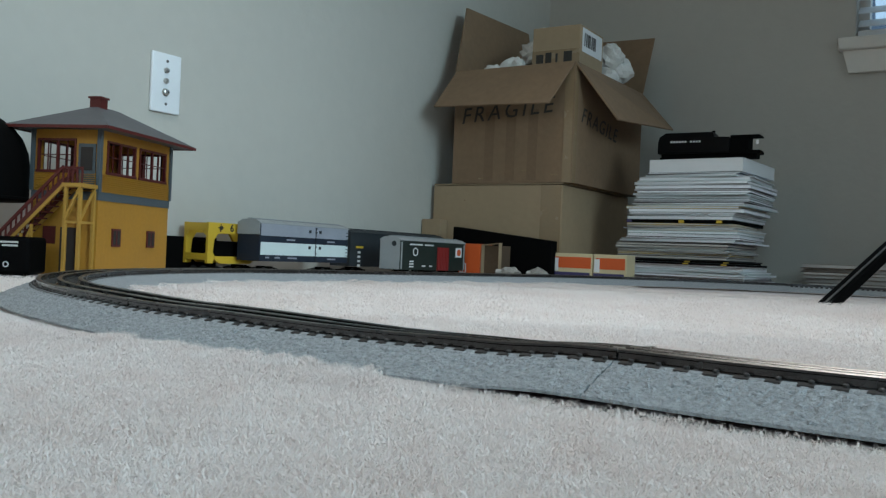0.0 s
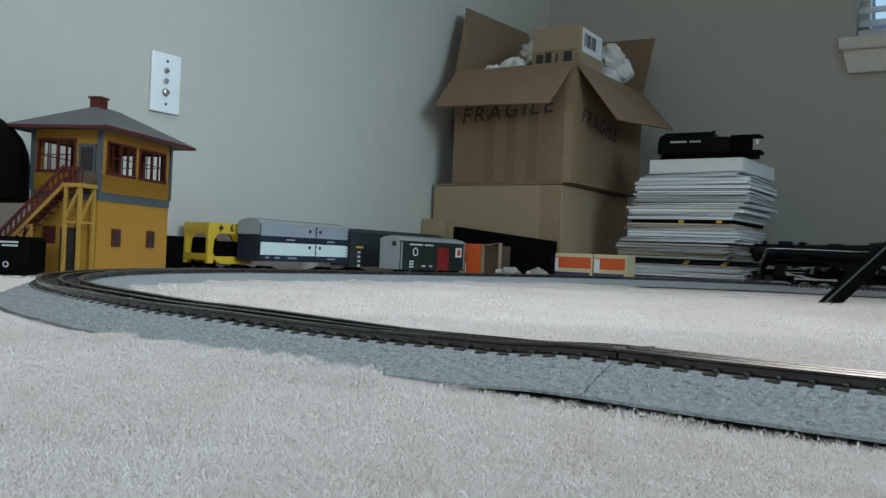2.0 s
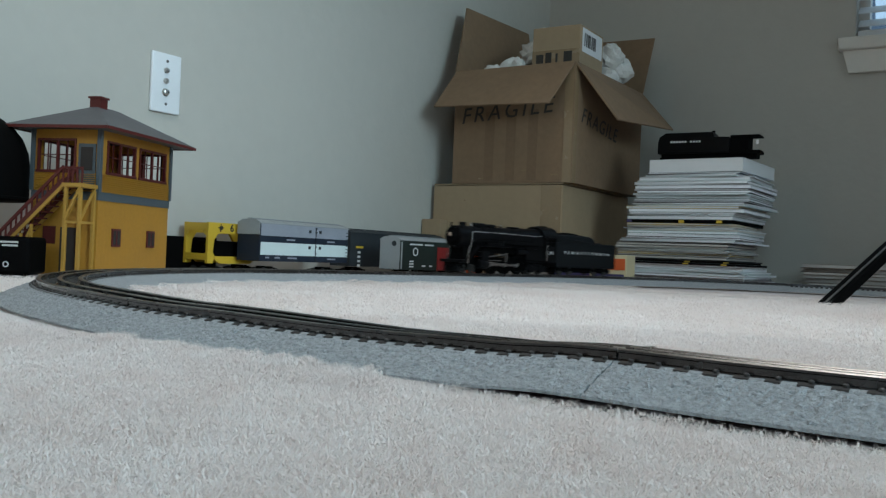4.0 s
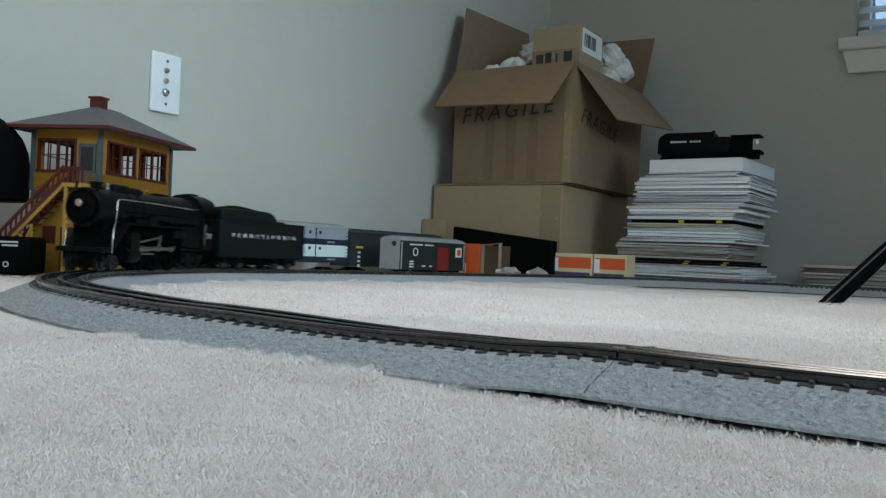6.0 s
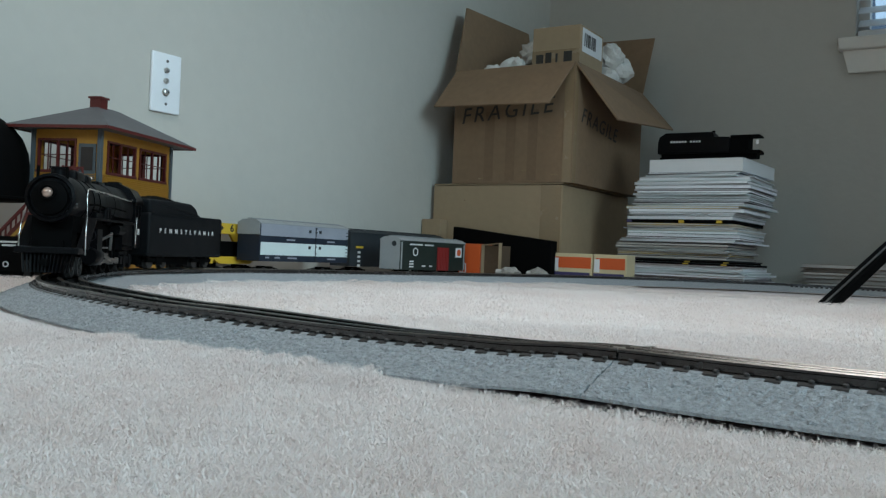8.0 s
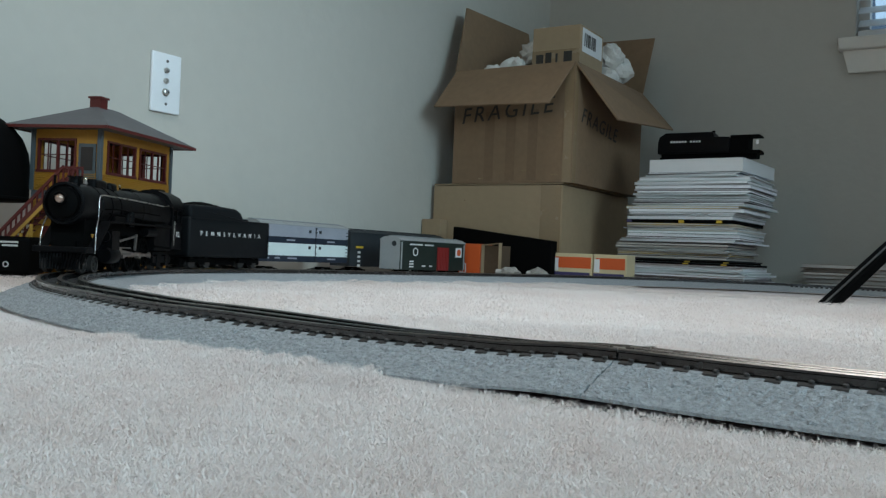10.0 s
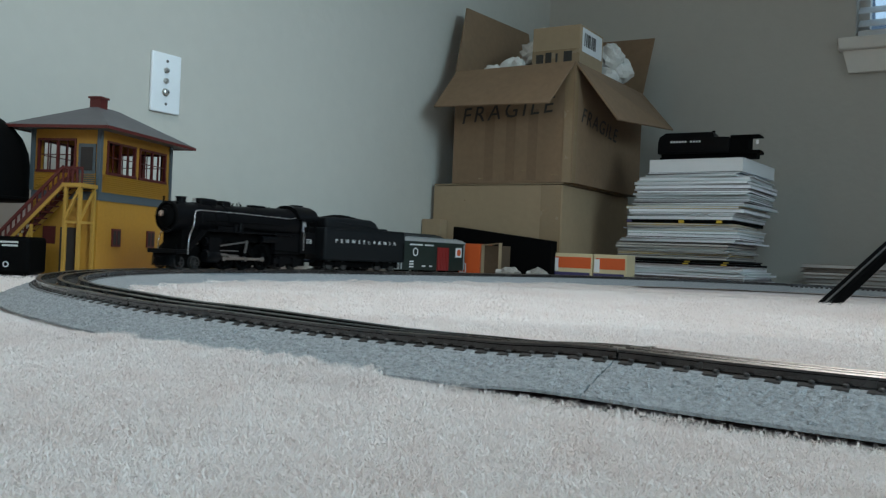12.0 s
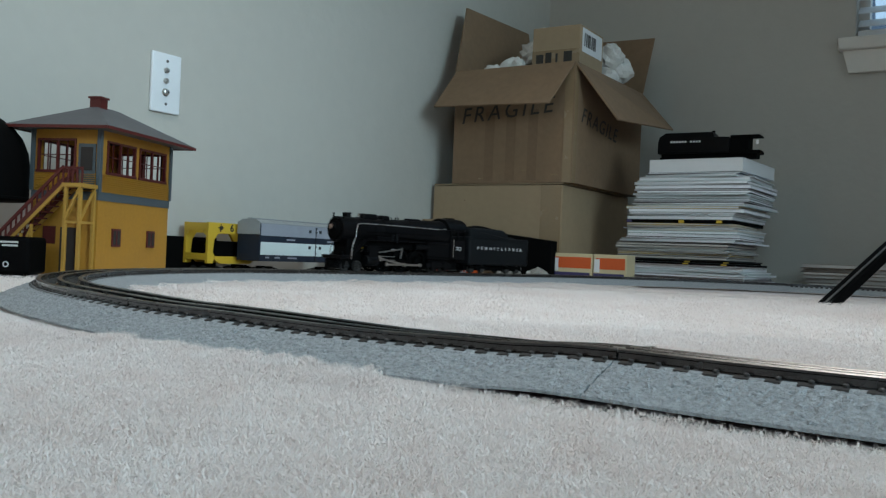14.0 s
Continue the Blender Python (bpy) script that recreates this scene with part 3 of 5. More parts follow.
def book_pile():
    rng = random.Random(11)
    covers = [CAR_WHITE, CAR_GREY, BOX_BLUE, CAR_DARK, CAR_WHITE, CAR_NAVY, LABEL_WHITE, OXIDE_RED, LABEL_WHITE, CAR_YELLOW]
    # bundles from the carpet up: top height, left and right end of the front, page look
    bundles = ((0.034, 0.553, 0.846, PAPER), (0.050, 0.546, 0.832, PAPER), (0.063, 0.547, 0.820, BLACK_MATT), (0.086, 0.510, 0.800, PAPER_WARM), (0.106, 0.508, 0.800, PAPER_WARM),
               (0.118, 0.524, 0.822, PAPER), (0.142, 0.532, 0.822, PAPER), (0.154, 0.536, 0.815, PAPER), (0.163, 0.540, 0.812, BLACK_MATT), (0.182, 0.540, 0.812, PAPER),
               (0.196, 0.538, 0.828, PAPER), (0.222, 0.555, 0.842, PAPER), (0.252, 0.553, 0.842, PAPER), (0.271, 0.556, 0.842, PAPER), (0.283, 0.584, 0.828, PAPER))
    z = CARPET_Z
    for top, x0, x1, pages in bundles:
        while z < top - 0.002:
            h = min(rng.choice((0.003, 0.004, 0.004, 0.005, 0.006, 0.009)), top - z)
            dark = pages is BLACK_MATT
            look_pages = PAPER_WARM if pages is PAPER and rng.random() < 0.1 else pages
            w, dp = x1 - x0 + rng.uniform(-0.008, 0.006), 0.262 + rng.uniform(-0.022, 0.018)
            g = magazine(w, dp, h, look_pages, CAR_DARK if dark else rng.choice(covers),
                         "black-edged magazine in a tall pile" if dark else "magazine with pale page edges in a tall uneven pile", "tall magazine pile")
            g.matrix_basis = pose((x0 + x1) / 2 + rng.uniform(-0.005, 0.005), -0.570 + dp / 2 + rng.uniform(-0.006, 0.006), z, 0, 0, rng.uniform(-5, 2))
            if dark and h > 0.0045:
                for q, mat in ((-0.136, BOX_BLUE), (0.004, CAR_YELLOW), (0.100, CAR_YELLOW)):
                    b = B(); box(b, q, q + 0.014, -dp / 2 - 0.0004, -dp / 2 + 0.0012, 0.001, h - 0.001); part("spine_mark", b, mat, g, "small coloured spine mark")
            z += h + 0.0004
    g = magazine(0.240, 0.272, 0.033, LABEL_WHITE, WHITE_PLASTIC, "thick white catalogue on top of the magazine pile", "tall magazine pile", "book")
    g.matrix_basis = pose(0.712, -0.434, z, 0, 0, -3)
    return z + 0.033


PILE_AT = (0.712, -0.467, 0.0)


# ================= signal tower =================
def signal_tower():
    t = empty("signal_tower", TOWER_POSE, "yellow wooden model signal tower with grey hipped roof and red stairs", "model building")
    L, Wd = 0.196, 0.106      # long side along y, short side along -x from the corner
    zb, zt = 0.106, 0.212
    # lower storey
    b = B(); box(b, -Wd, 0, 0, L, CARPET_Z, zb); part("lower_wall", b, YELLOW_WOOD, t, "plain yellow lower storey")
    b = B(); box(b, -Wd - 0.001, 0.001, -0.001, L + 0.001, zb, zb + 0.012); part("band", b, BAND_GREY, t, "blue-grey band between the storeys")
    # upper storey: four walls with openings, clapboards below the windows
    def wall(m, length, openings, z_lo=0.147, z_hi=0.193):
        b = B(); box(b, 0, length, 0, 0.004, zb + 0.012, z_lo, m)
        w = part("upper_wall", b, YELLOW_WOOD, t, "yellow clapboard upper wall")
        b = B(); box(b, 0, length, 0, 0.004, z_hi, zt, m); part("wall_header", b, YELLOW_WOOD, w)
        x = 0.0
        for a, c in openings + [(length, length)]:
            b = B(); box(b, x, a, 0, 0.004, z_lo, z_hi, m); part("wall_pier", b, YELLOW_WOOD, w)
            x = c
        n = 9
        zz = zb + 0.0125
        step = (z_lo - 0.002 - zz) / n
        for k in range(n):
            b = B()
            prismv = [(0.0, zz + k * step), (-0.0022, zz + k * step), (-0.0004, zz + (k + 1) * step - 0.0007), (0.0, zz + (k + 1) * step - 0.0007)]
            section(b, prismv, 0.003, length - 0.003)
            bmesh.ops.transform(b, matrix=m, verts=b.verts)
            part("clapboard", b, YELLOW_WOOD, w)
        for a, c in openings:
            f = B(); box(f, a - 0.001, c + 0.001, -0.003, 0.003, z_lo - 0.003, z_lo + 0.001, m)
            win = part("window", f, OXIDE_RED, t, "dark red sash window")
            mid, zm = (a + c) / 2, (z_lo + z_hi) / 2
            for nm, x0, x1, q0, q1, e0, e1 in (("jamb", a, a + 0.003, -0.002, 0.003, z_lo + 0.001, z_hi - 0.003), ("jamb", c - 0.003, c, -0.002, 0.003, z_lo + 0.001, z_hi - 0.003),
                                               ("head", a, c, -0.002, 0.003, z_hi - 0.003, z_hi), ("mullion", mid - 0.0016, mid + 0.0016, 0.0, 0.003, z_lo + 0.001, z_hi - 0.003),
                                               ("glazing_bar", (a + mid) / 2 - 0.0005, (a + mid) / 2 + 0.0005, 0.0006, 0.0024, z_lo + 0.001, z_hi - 0.003),
                                               ("glazing_bar", (c + mid) / 2 - 0.0005, (c + mid) / 2 + 0.0005, 0.0006, 0.0024, z_lo + 0.001, z_hi - 0.003),
                                               ("meeting_rail", a + 0.003, c - 0.003, 0.0003, 0.0027, zm - 0.0006, zm + 0.0006)):
                if c - a > 0.03 or nm != "glazing_bar":
                    f = B(); box(f, x0, x1, q0, q1, e0, e1, m); part(nm, f, OXIDE_RED, win)
    wall(pose(0, 0, 0, 0, 0, 90), L, [(0.0166, 0.092), (0.1024, 0.182)])                       # long side
    wall(pose(-Wd, 0, 0), Wd, [(0.007, 0.069)])                              # door side
    wall(pose(-Wd, L, 0, 0, 0, -90), L, [(0.014, 0.0936), (0.104, 0.1794)])
    wall(pose(0, L, 0, 0, 0, 180), Wd, [(0.012, 0.050), (0.056, 0.094)])
    b = B(); box(b, -0.033, -0.006, -0.0015, 0.0, zb + 0.014, 0.186); part("door", b, BAND_GREY, t, "dark grey door")
    b = B(); box(b, -0.029, -0.010, -0.0022, -0.0015, 0.148, 0.181); part("door_pane", b, DARK_ROOM, t)
    for x, y in ((0, 0), (0, L), (-Wd, 0), (-Wd, L)):
        b = B(); box(b, x - 0.003, x + 0.003, y - 0.003, y + 0.003, zb + 0.012, zt); part("corner_post", b, BAND_GREY, t, "grey corner board")
    b = B(); box(b, -Wd + 0.004, -0.004, 0.004, L - 0.004, zb + 0.010, zb + 0.014); part("floor_board", b, DARK_ROOM, t)
    # roof
    ov, hgt = 0.029, 0.046
    z0 = zt - 0.006
    b = B()
    e = [(-Wd - ov, -ov), (ov, -ov), (ov, L + ov), (-Wd - ov, L + ov)]
    v0 = [b.verts.new((x, y, z0)) for x, y in e]
    v1 = [b.verts.new((x, y, z0 + 0.003)) for x, y in e]
    r = [b.verts.new((-Wd / 2, L * 0.36, z0 + hgt)), b.verts.new((-Wd / 2, L * 0.64, z0 + hgt))]
    b.faces.new(v0[::-1])
    for k in range(4):
        b.faces.new((v0[k], v0[(k + 1) % 4], v1[(k + 1) % 4], v1[k]))
    b.faces.new((v1[0], v1[1], r[0])); b.faces.new((v1[1], v1[2], r[1], r[0])); b.faces.new((v1[2], v1[3], r[1])); b.faces.new((v1[3], v1[0], r[0], r[1]))
    part("roof", b, SLATE_GREY, t, "grey hipped roof")
    b = B()
    for (xa, ya), (xb, yb) in zip(e, e[1:] + e[:1]):
        bar(b, (xa, ya, z0 + 0.0005), (xb, yb, z0 + 0.0005), 0.003, 0.0042)
    part("eave_board", b, OXIDE_RED, t, "thin red eave board")
    b = B(); box(b, -Wd / 2 - 0.009, -Wd / 2 + 0.009, L * 0.37 - 0.009, L * 0.37 + 0.009, z0 + hgt - 0.008, z0 + hgt + 0.010); box(b, -Wd / 2 - 0.011, -Wd / 2 + 0.011, L * 0.37 - 0.011, L * 0.37 + 0.011, z0 + hgt + 0.010, z0 + hgt + 0.013)
    part("chimney", b, OXIDE_RED, t, "red brick chimney")
    # lower windows
    for y in (0.0365, 0.1325):
        b = B(); box(b, 0.0, 0.0022, y, y + 0.022, 0.041, 0.067); w = part("lower_window", b, OXIDE_RED, t, "small dark red window")
        for q in (0.0045, 0.0150):
            b = B(); box(b, 0.0022, 0.0026, y + q - 0.0022, y + q + 0.0045, 0.044, 0.064); part("pane", b, DARK_ROOM, w)
    b = B(); box(b, -0.085, -0.065, -0.0015, 0.0, 0.042, 0.067); part("lower_window", b, OXIDE_RED, t, "small dark red window")
    b = B(); box(b, -0.057, -0.030, -0.0015, 0.0, CARPET_Z, 0.066); part("lower_door", b, DARK_ROOM, t, "dark lower door")
    # landing and stairs before the door side
    for x in (-0.026, -0.004):
        for y in (-0.036, -0.004):
            b = B(); box(b, x - 0.0022, x + 0.0022, y - 0.0022, y + 0.0022, CARPET_Z, 0.122); part("post", b, TRIM_YELLOW, t)
    b = B(); box(b, -0.031, 0.001, -0.040, -0.0025, 0.1215, 0.127); part("landing", b, TRIM_YELLOW, t)
    for a, c in (((-0.026, -0.037, 0.076), (-0.005, -0.037, 0.120)), ((-0.003, -0.036, 0.076), (-0.003, -0.005, 0.120)), ((-0.026, -0.036, 0.073), (-0.004, -0.036, 0.073)), ((-0.004, -0.036, 0.073), (-0.004, -0.004, 0.073)),
                 ((-0.078, -0.036, -0.004), (-0.078, -0.036, 0.068)), ((-0.094, -0.036, -0.004), (-0.094, -0.036, 0.055)), ((-0.094, -0.036, 0.030), (-0.078, -0.036, 0.062)), ((-0.094, -0.036, 0.024), (-0.078, -0.036, 0.024))):
        b = B(); bar(b, a, c, 0.003, 0.0035); part("brace", b, TRIM_YELLOW, t)
    s0, s1 = (-0.158, 0.000), (-0.031, 0.124)
    for y in (-0.036, -0.006):
        b = B(); bar(b, (s0[0], y, s0[1]), (s1[0], y, s1[1]), 0.0025, 0.005); part("stringer", b, TRIM_YELLOW, t)
        b = B(); bar(b, (s0[0], y, s0[1] + 0.026), (s1[0], y, s1[1] + 0.026), 0.003, 0.004); part("handrail", b, OXIDE_RED, t, "dark red stair rail")
        b = B(); bar(b, (s0[0], y, s0[1] + 0.007), (s1[0], y, s1[1] + 0.007), 0.003, 0.006); part("bottom_rail", b, OXIDE_RED, t)
        for k in range(17):
            f = k / 16
            x, z = s0[0] + f * (s1[0] - s0[0]), s0[1] + f * (s1[1] - s0[1])
            b = B(); box(b, x - 0.001, x + 0.001, y - 0.001, y + 0.001, z, z + 0.026); part("baluster", b, OXIDE_RED, t)
    for k in range(14):
        f = (k + 0.5) / 14
        x, z = s0[0] + f * (s1[0] - s0[0]), s0[1] + f * (s1[1] - s0[1])
        b = B(); box(b, x - 0.006, x + 0.006, -0.036, -0.006, z + 0.001, z + 0.003); part("tread", b, OXIDE_RED, t)
    b = B()
    for y in (-0.038,):
        bar(b, (-0.030, y, 0.148), (0.000, y, 0.148), 0.0025, 0.003)
        for x in (-0.030, -0.022, -0.015, -0.008, -0.001):
            box(b, x - 0.001, x + 0.001, y - 0.001, y + 0.001, 0.127, 0.148)
    part("landing_rail", b, OXIDE_RED, t, "dark red landing rail")


TOWER_POSE = pose(0.2917, -1.9723, 0, 0, 0, 21.4)


# ================= standing cars =================
def truck(parent, x, wheels=((-0.016,), (0.016,)), dz=0.0):
    """A four-wheel truck under a car."""
    b = B()
    for y in (-0.019, 0.019):
        box(b, x - 0.024, x + 0.024, y - 0.002, y + 0.002, 0.008 + dz, 0.013 + dz)
        box(b, x - 0.007, x + 0.007, y - 0.003, y + 0.003, 0.005 + dz, 0.015 + dz)
    box(b, x - 0.005, x + 0.005, -0.018, 0.018, 0.010 + dz, 0.018 + dz)
    tr = part("truck", b, BLACK_MATT, parent)
    for dx in (-0.015, 0.015):
        for s in (-1, 1):
            b = B()
            lathe(b, [(-0.0035, 0.0085), (-0.0025, 0.0085), (-0.0022, 0.0075), (0.0022, 0.0072), (0.0025, 0.005)], 18, pose(x + dx, s * 0.0158, 0.0075 + dz, 0, 0, 90 * s))
            part("wheel", b, WHEEL_STEEL, tr, smooth=40)


def ribs(parent, n, x0, x1, y, z0, z1, mat):
    for k in range(n):
        x = x0 + (x1 - x0) * k / (n - 1)
        b = B(); box(b, x - 0.0007, x + 0.0007, y - 0.0008, y + 0.0008, z0, z1)
        part("rib", b, mat, parent)


def box_car(name, m, ln, wd, h, side, roof, end, label, z0=0.022):
    """A boxcar along x, its near side at -y."""
    c = empty(name, m, label, "toy train car")
    b = B(); box(b, -ln / 2, ln / 2, -wd / 2, wd / 2, z0, h - 0.008); rounded(b, 0.0012); part("body", b, side, c)
    b = B(); section(b, [(-wd / 2 - 0.001, h - 0.009), (wd / 2 + 0.001, h - 0.009), (wd / 2 + 0.001, h - 0.007), (wd * 0.3, h - 0.001), (0, h), (-wd * 0.3, h - 0.001), (-wd / 2 - 0.001, h - 0.007)], -ln / 2 - 0.001, ln / 2 + 0.001)
    part("roof", b, roof, c)
    for k in range(9):
        x = -ln / 2 + 0.008 + k * (ln - 0.016) / 8
        b = B(); section(b, [(-wd / 2 - 0.001, h - 0.0065), (-wd * 0.3, h - 0.0004), (0, h + 0.0008), (wd * 0.3, h - 0.0004), (wd / 2 + 0.001, h - 0.0065), (0, h - 0.004)], x - 0.0008, x + 0.0008)
        part("roof_rib", b, roof, c)
    b = B(); box(b, -ln / 2, ln / 2, -0.006, 0.006, h + 0.0005, h + 0.002); part("roof_walk", b, roof, c)
    for s in (-1, 1):
        b = B(); box(b, s * ln / 2 - 0.001, s * ln / 2 + 0.001, -wd / 2 + 0.001, wd / 2 - 0.001, z0 + 0.001, h - 0.009); e = part("end_panel", b, end, c)
        for k in range(6):
            z = z0 + 0.008 + k * (h - z0 - 0.022) / 5
            b = B(); box(b, s * (ln / 2 + 0.001) - 0.0007, s * (ln / 2 + 0.001) + 0.0007, -wd / 2 + 0.004, wd / 2 - 0.004, z - 0.0012, z + 0.0012); part("end_rib", b, end, e)
        b = B(); box(b, s * ln / 2, s * (ln / 2 + 0.012), -0.003, 0.003, 0.008, 0.013); part("coupler", b, BLACK_MATT, c)
        truck(c, s * (ln / 2 - 0.045))
    return c


def panel(c, x0, x1, z0, z1, y, mat, name="panel", t=0.0007, label=""):
    b = B(); box(b, x0, x1, y - t, y, z0, z1)
    return part(name, b, mat, c, label)


def standing_cars():
    # along the wall: local x runs along +y of the room, its -y side faces +x
    blue = box_car("boxcar", pose(*BLUE_AT, CARPET_Z, 0, 0, 90), 0.266, 0.062, 0.110, CAR_NAVY, CAR_GREY, CAR_NAVY, "navy, silver and white toy boxcar standing on the carpet", 0.028)
    y = -0.031
    panel(blue, -0.132, 0.132, 0.078, 0.1015, y, CAR_SILVER, "upper_panel")
    panel(blue, -0.132, 0.132, 0.0405, 0.0655, y, CAR_WHITE, "lower_panel")
    b = B(); box(b, -0.1352, -0.134, -0.030, 0.030, 0.080, 0.1012); part("end_panel", b, CAR_GREY, blue, "grey upper end")
    panel(blue, 0.026, 0.0275, 0.032, 0.098, y - 0.0007, CAR_DARK, "door_bar")
    for x in (0.008, 0.040):
        for z in (0.092, 0.059):
            panel(blue, x - 0.0028, x + 0.0028, z - 0.004, z + 0.002, y - 0.0007, CAR_DARK, "hinge", 0.0015)
    for z in (0.098, 0.090, 0.0765, 0.060, 0.046, 0.034):
        panel(blue, 0.0245, 0.029, z - 0.0012, z + 0.0012, y - 0.0014, CAR_DARK, "latch", 0.0015)
    for k in range(9):
        panel(blue, 0.125, 0.131, 0.036 + k * 0.007, 0.0375 + k * 0.007, y - 0.0007, CAR_DARK, "rung", 0.0015)
    for x, w, z in ((-0.118, 0.010, 0.034), (-0.092, 0.014, 0.034), (-0.055, 0.026, 0.034), (0.066, 0.026, 0.034), (-0.060, 0.024, 0.0705), (0.064, 0.024, 0.0705)):
        panel(blue, x, x + w, z, z + 0.0028, y, CAR_SILVER, "print")
    dark = box_car("boxcar", pose(*DARK_AT, CARPET_Z, 0, 0, 90), 0.385, 0.060, 0.105, CAR_DARK, CAR_DARK, CAR_DARK, "dark grey toy boxcar standing on the carpet by the wall", 0.020)
    panel(dark, -0.175, -0.148, 0.062, 0.067, y, CAR_YELLOW, "print")
    for k in range(4):
        panel(dark, -0.168, -0.158, 0.020 + k * 0.010, 0.025 + k * 0.010, y, LETTER_WHITE, "print")
    green = box_car("boxcar", pose(*GREEN_AT, CARPET_Z, 0, 0, GREEN_RZ), 0.272, 0.056, 0.092, CAR_GREEN, CAR_GREY, CAR_GREY, "grey and dark green toy boxcar with a red door", 0.018)
    y = -0.028
    panel(green, 0.012, 0.058, 0.018, 0.072, y, CAR_RED, "door", 0.0022, "dark red sliding door")
    panel(green, 0.092, 0.119, 0.050, 0.073, y, LABEL_WHITE, "emblem", label="white square emblem")
    b = B(); lathe(b, [(-0.0012, 0.008), (0.0, 0.008)], 20, pose(0.1055, y - 0.0007, 0.061, 0, 0, 90)); part("emblem_disc", b, ORANGE, green)
    lettering("letter", "O", 0.028, pose(-0.078, y - 0.0009, 0.058, 90), LETTER_WHITE, green)
    for x, z, w in ((-0.10, 0.030, 0.016), (-0.10, 0.024, 0.016), (-0.10, 0.036, 0.016), (-0.05, 0.026, 0.014), (-0.02, 0.026, 0.012), (-0.10, 0.074, 0.05), (-0.04, 0.074, 0.035)):
        panel(green, x, x + w, z, z + 0.003, y, LETTER_WHITE, "print")
    b = B(); lathe(b, [(-0.1385, 0.006), (-0.135, 0.006)], 16, pose(0, -0.012, 0.076)); part("brake_wheel", b, CAR_DARK, green, "dark round brake wheel", smooth=40)
    for k in range(8):
        panel(green, 0.012 + k * 0.0064, 0.0132 + k * 0.0064, 0.020, 0.071, y - 0.0022, CAR_RED, "door_rib", 0.001)
    for x in (-0.133, 0.128):
        panel(green, x, x + 0.004, 0.020, 0.080, y, CAR_GREY, "corner_ladder", 0.0012)
    # yellow frame car
    yel = empty("frame_car", pose(*YELLOW_AT, CARPET_Z, 0, 0, 90), "yellow open-framed toy train car standing on the carpet", "toy train car")
    ln, wd = 0.140, 0.062
    b = B(); box(b, -ln / 2, ln / 2, -wd / 2, wd / 2, 0.026, 0.034); rounded(b, 0.002); part("deck", b, CAR_YELLOW, yel)
    for s in (-1, 1):
        b = B(); prism(b, [(-ln / 2, 0.020), (-ln / 2 + 0.014, 0.020), (-ln / 2 + 0.018, 0.034), (-ln / 2 + 0.013, 0.042), (-ln / 2 + 0.016, 0.066), (-ln / 2 + 0.026, 0.079), (ln / 2 - 0.026, 0.079), (ln / 2 - 0.016, 0.066), (ln / 2 - 0.013, 0.034), (ln / 2, 0.034), (ln / 2, 0.099), (-ln / 2, 0.099)], s * wd / 2 - 0.003, s * wd / 2 + 0.003)
        part("side_frame", b, CAR_YELLOW, yel)
        b = B(); prism(b, [(-ln / 2 + 0.018, 0.028), (ln / 2 - 0.018, 0.028), (ln / 2 - 0.030, 0.020), (-ln / 2 + 0.030, 0.020)], s * wd / 2 - 0.004, s * wd / 2 - 0.001); part("side_sill", b, CAR_YELLOW, yel)
    for x in (-ln / 2, ln / 2 - 0.004):
        b = B(); box(b, x, x + 0.004, -wd / 2 + 0.003, wd / 2 - 0.003, 0.083, 0.098); part("end_beam", b, CAR_YELLOW, yel)
        for q in (-1, 1):
            b = B(); bar(b, (x + 0.002, q * (wd / 2 - 0.004), 0.076), (x + 0.002, q * (wd / 2 - 0.011), 0.085), 0.004, 0.006); part("gusset", b, CAR_YELLOW, yel)
        b = B(); box(b, x, x + 0.004, -wd / 2 + 0.003, wd / 2 - 0.003, 0.034, 0.039); part("end_sill", b, CAR_YELLOW, yel)
    b = B(); box(b, -ln / 2 + 0.022, ln / 2 - 0.010, -wd / 2 + 0.008, wd / 2 - 0.008, 0.034, 0.064); rounded(b, 0.003); part("load", b, BLACK_MATT, yel, "dark load on the deck")
    for z in (0.046, 0.062):
        b = B(); tube(b, [(-ln / 2 + 0.004, -wd / 2 - 0.003, z), (-ln / 2 + 0.006, -wd / 2 - 0.005, z - 0.003), (-ln / 2 + 0.010, -wd / 2 - 0.005, z - 0.003), (-ln / 2 + 0.012, -wd / 2 - 0.003, z)], 0.0006); part("grab_iron", b, CAR_YELLOW, yel)
    lettering("number", "6", 0.020, pose(-0.010, -wd / 2 - 0.0032, 0.089, 90), INK, yel, thin=0.0006)
    b = B(); box(b, -0.040, -0.038, -wd / 2 - 0.0036, -wd / 2 - 0.003, 0.081, 0.097); box(b, -0.046, -0.032, -wd / 2 - 0.0042, -wd / 2 - 0.0036, 0.0882, 0.0904); box(b, -0.0428, -0.0352, -wd / 2 - 0.0048, -wd / 2 - 0.0042, 0.0855, 0.0930); box(b, 0.010, 0.015, -wd / 2 - 0.0036, -wd / 2 - 0.003, 0.0865, 0.0900)
    part("mark", b, INK, yel)
    for s in (-1, 1):
        truck(yel, s * 0.045)
    # black low car glimpsed between tower and yellow car
    b = B(); box(b, -0.110, 0.100, -0.011, 0.011, 0.0, 0.070); rounded(b, 0.003)
    tagged(part("black_bin", b, BLACK_MATT, m=pose(0.013, -1.600, CARPET_Z, 0, 0, 90)), "low black toy car body by the wall", "toy train car")


BLUE_AT, DARK_AT, GREEN_AT, GREEN_RZ, YELLOW_AT = (0.130, -1.384), (0.088, -0.995), (0.222, -1.042), 90, (0.058, -1.516)


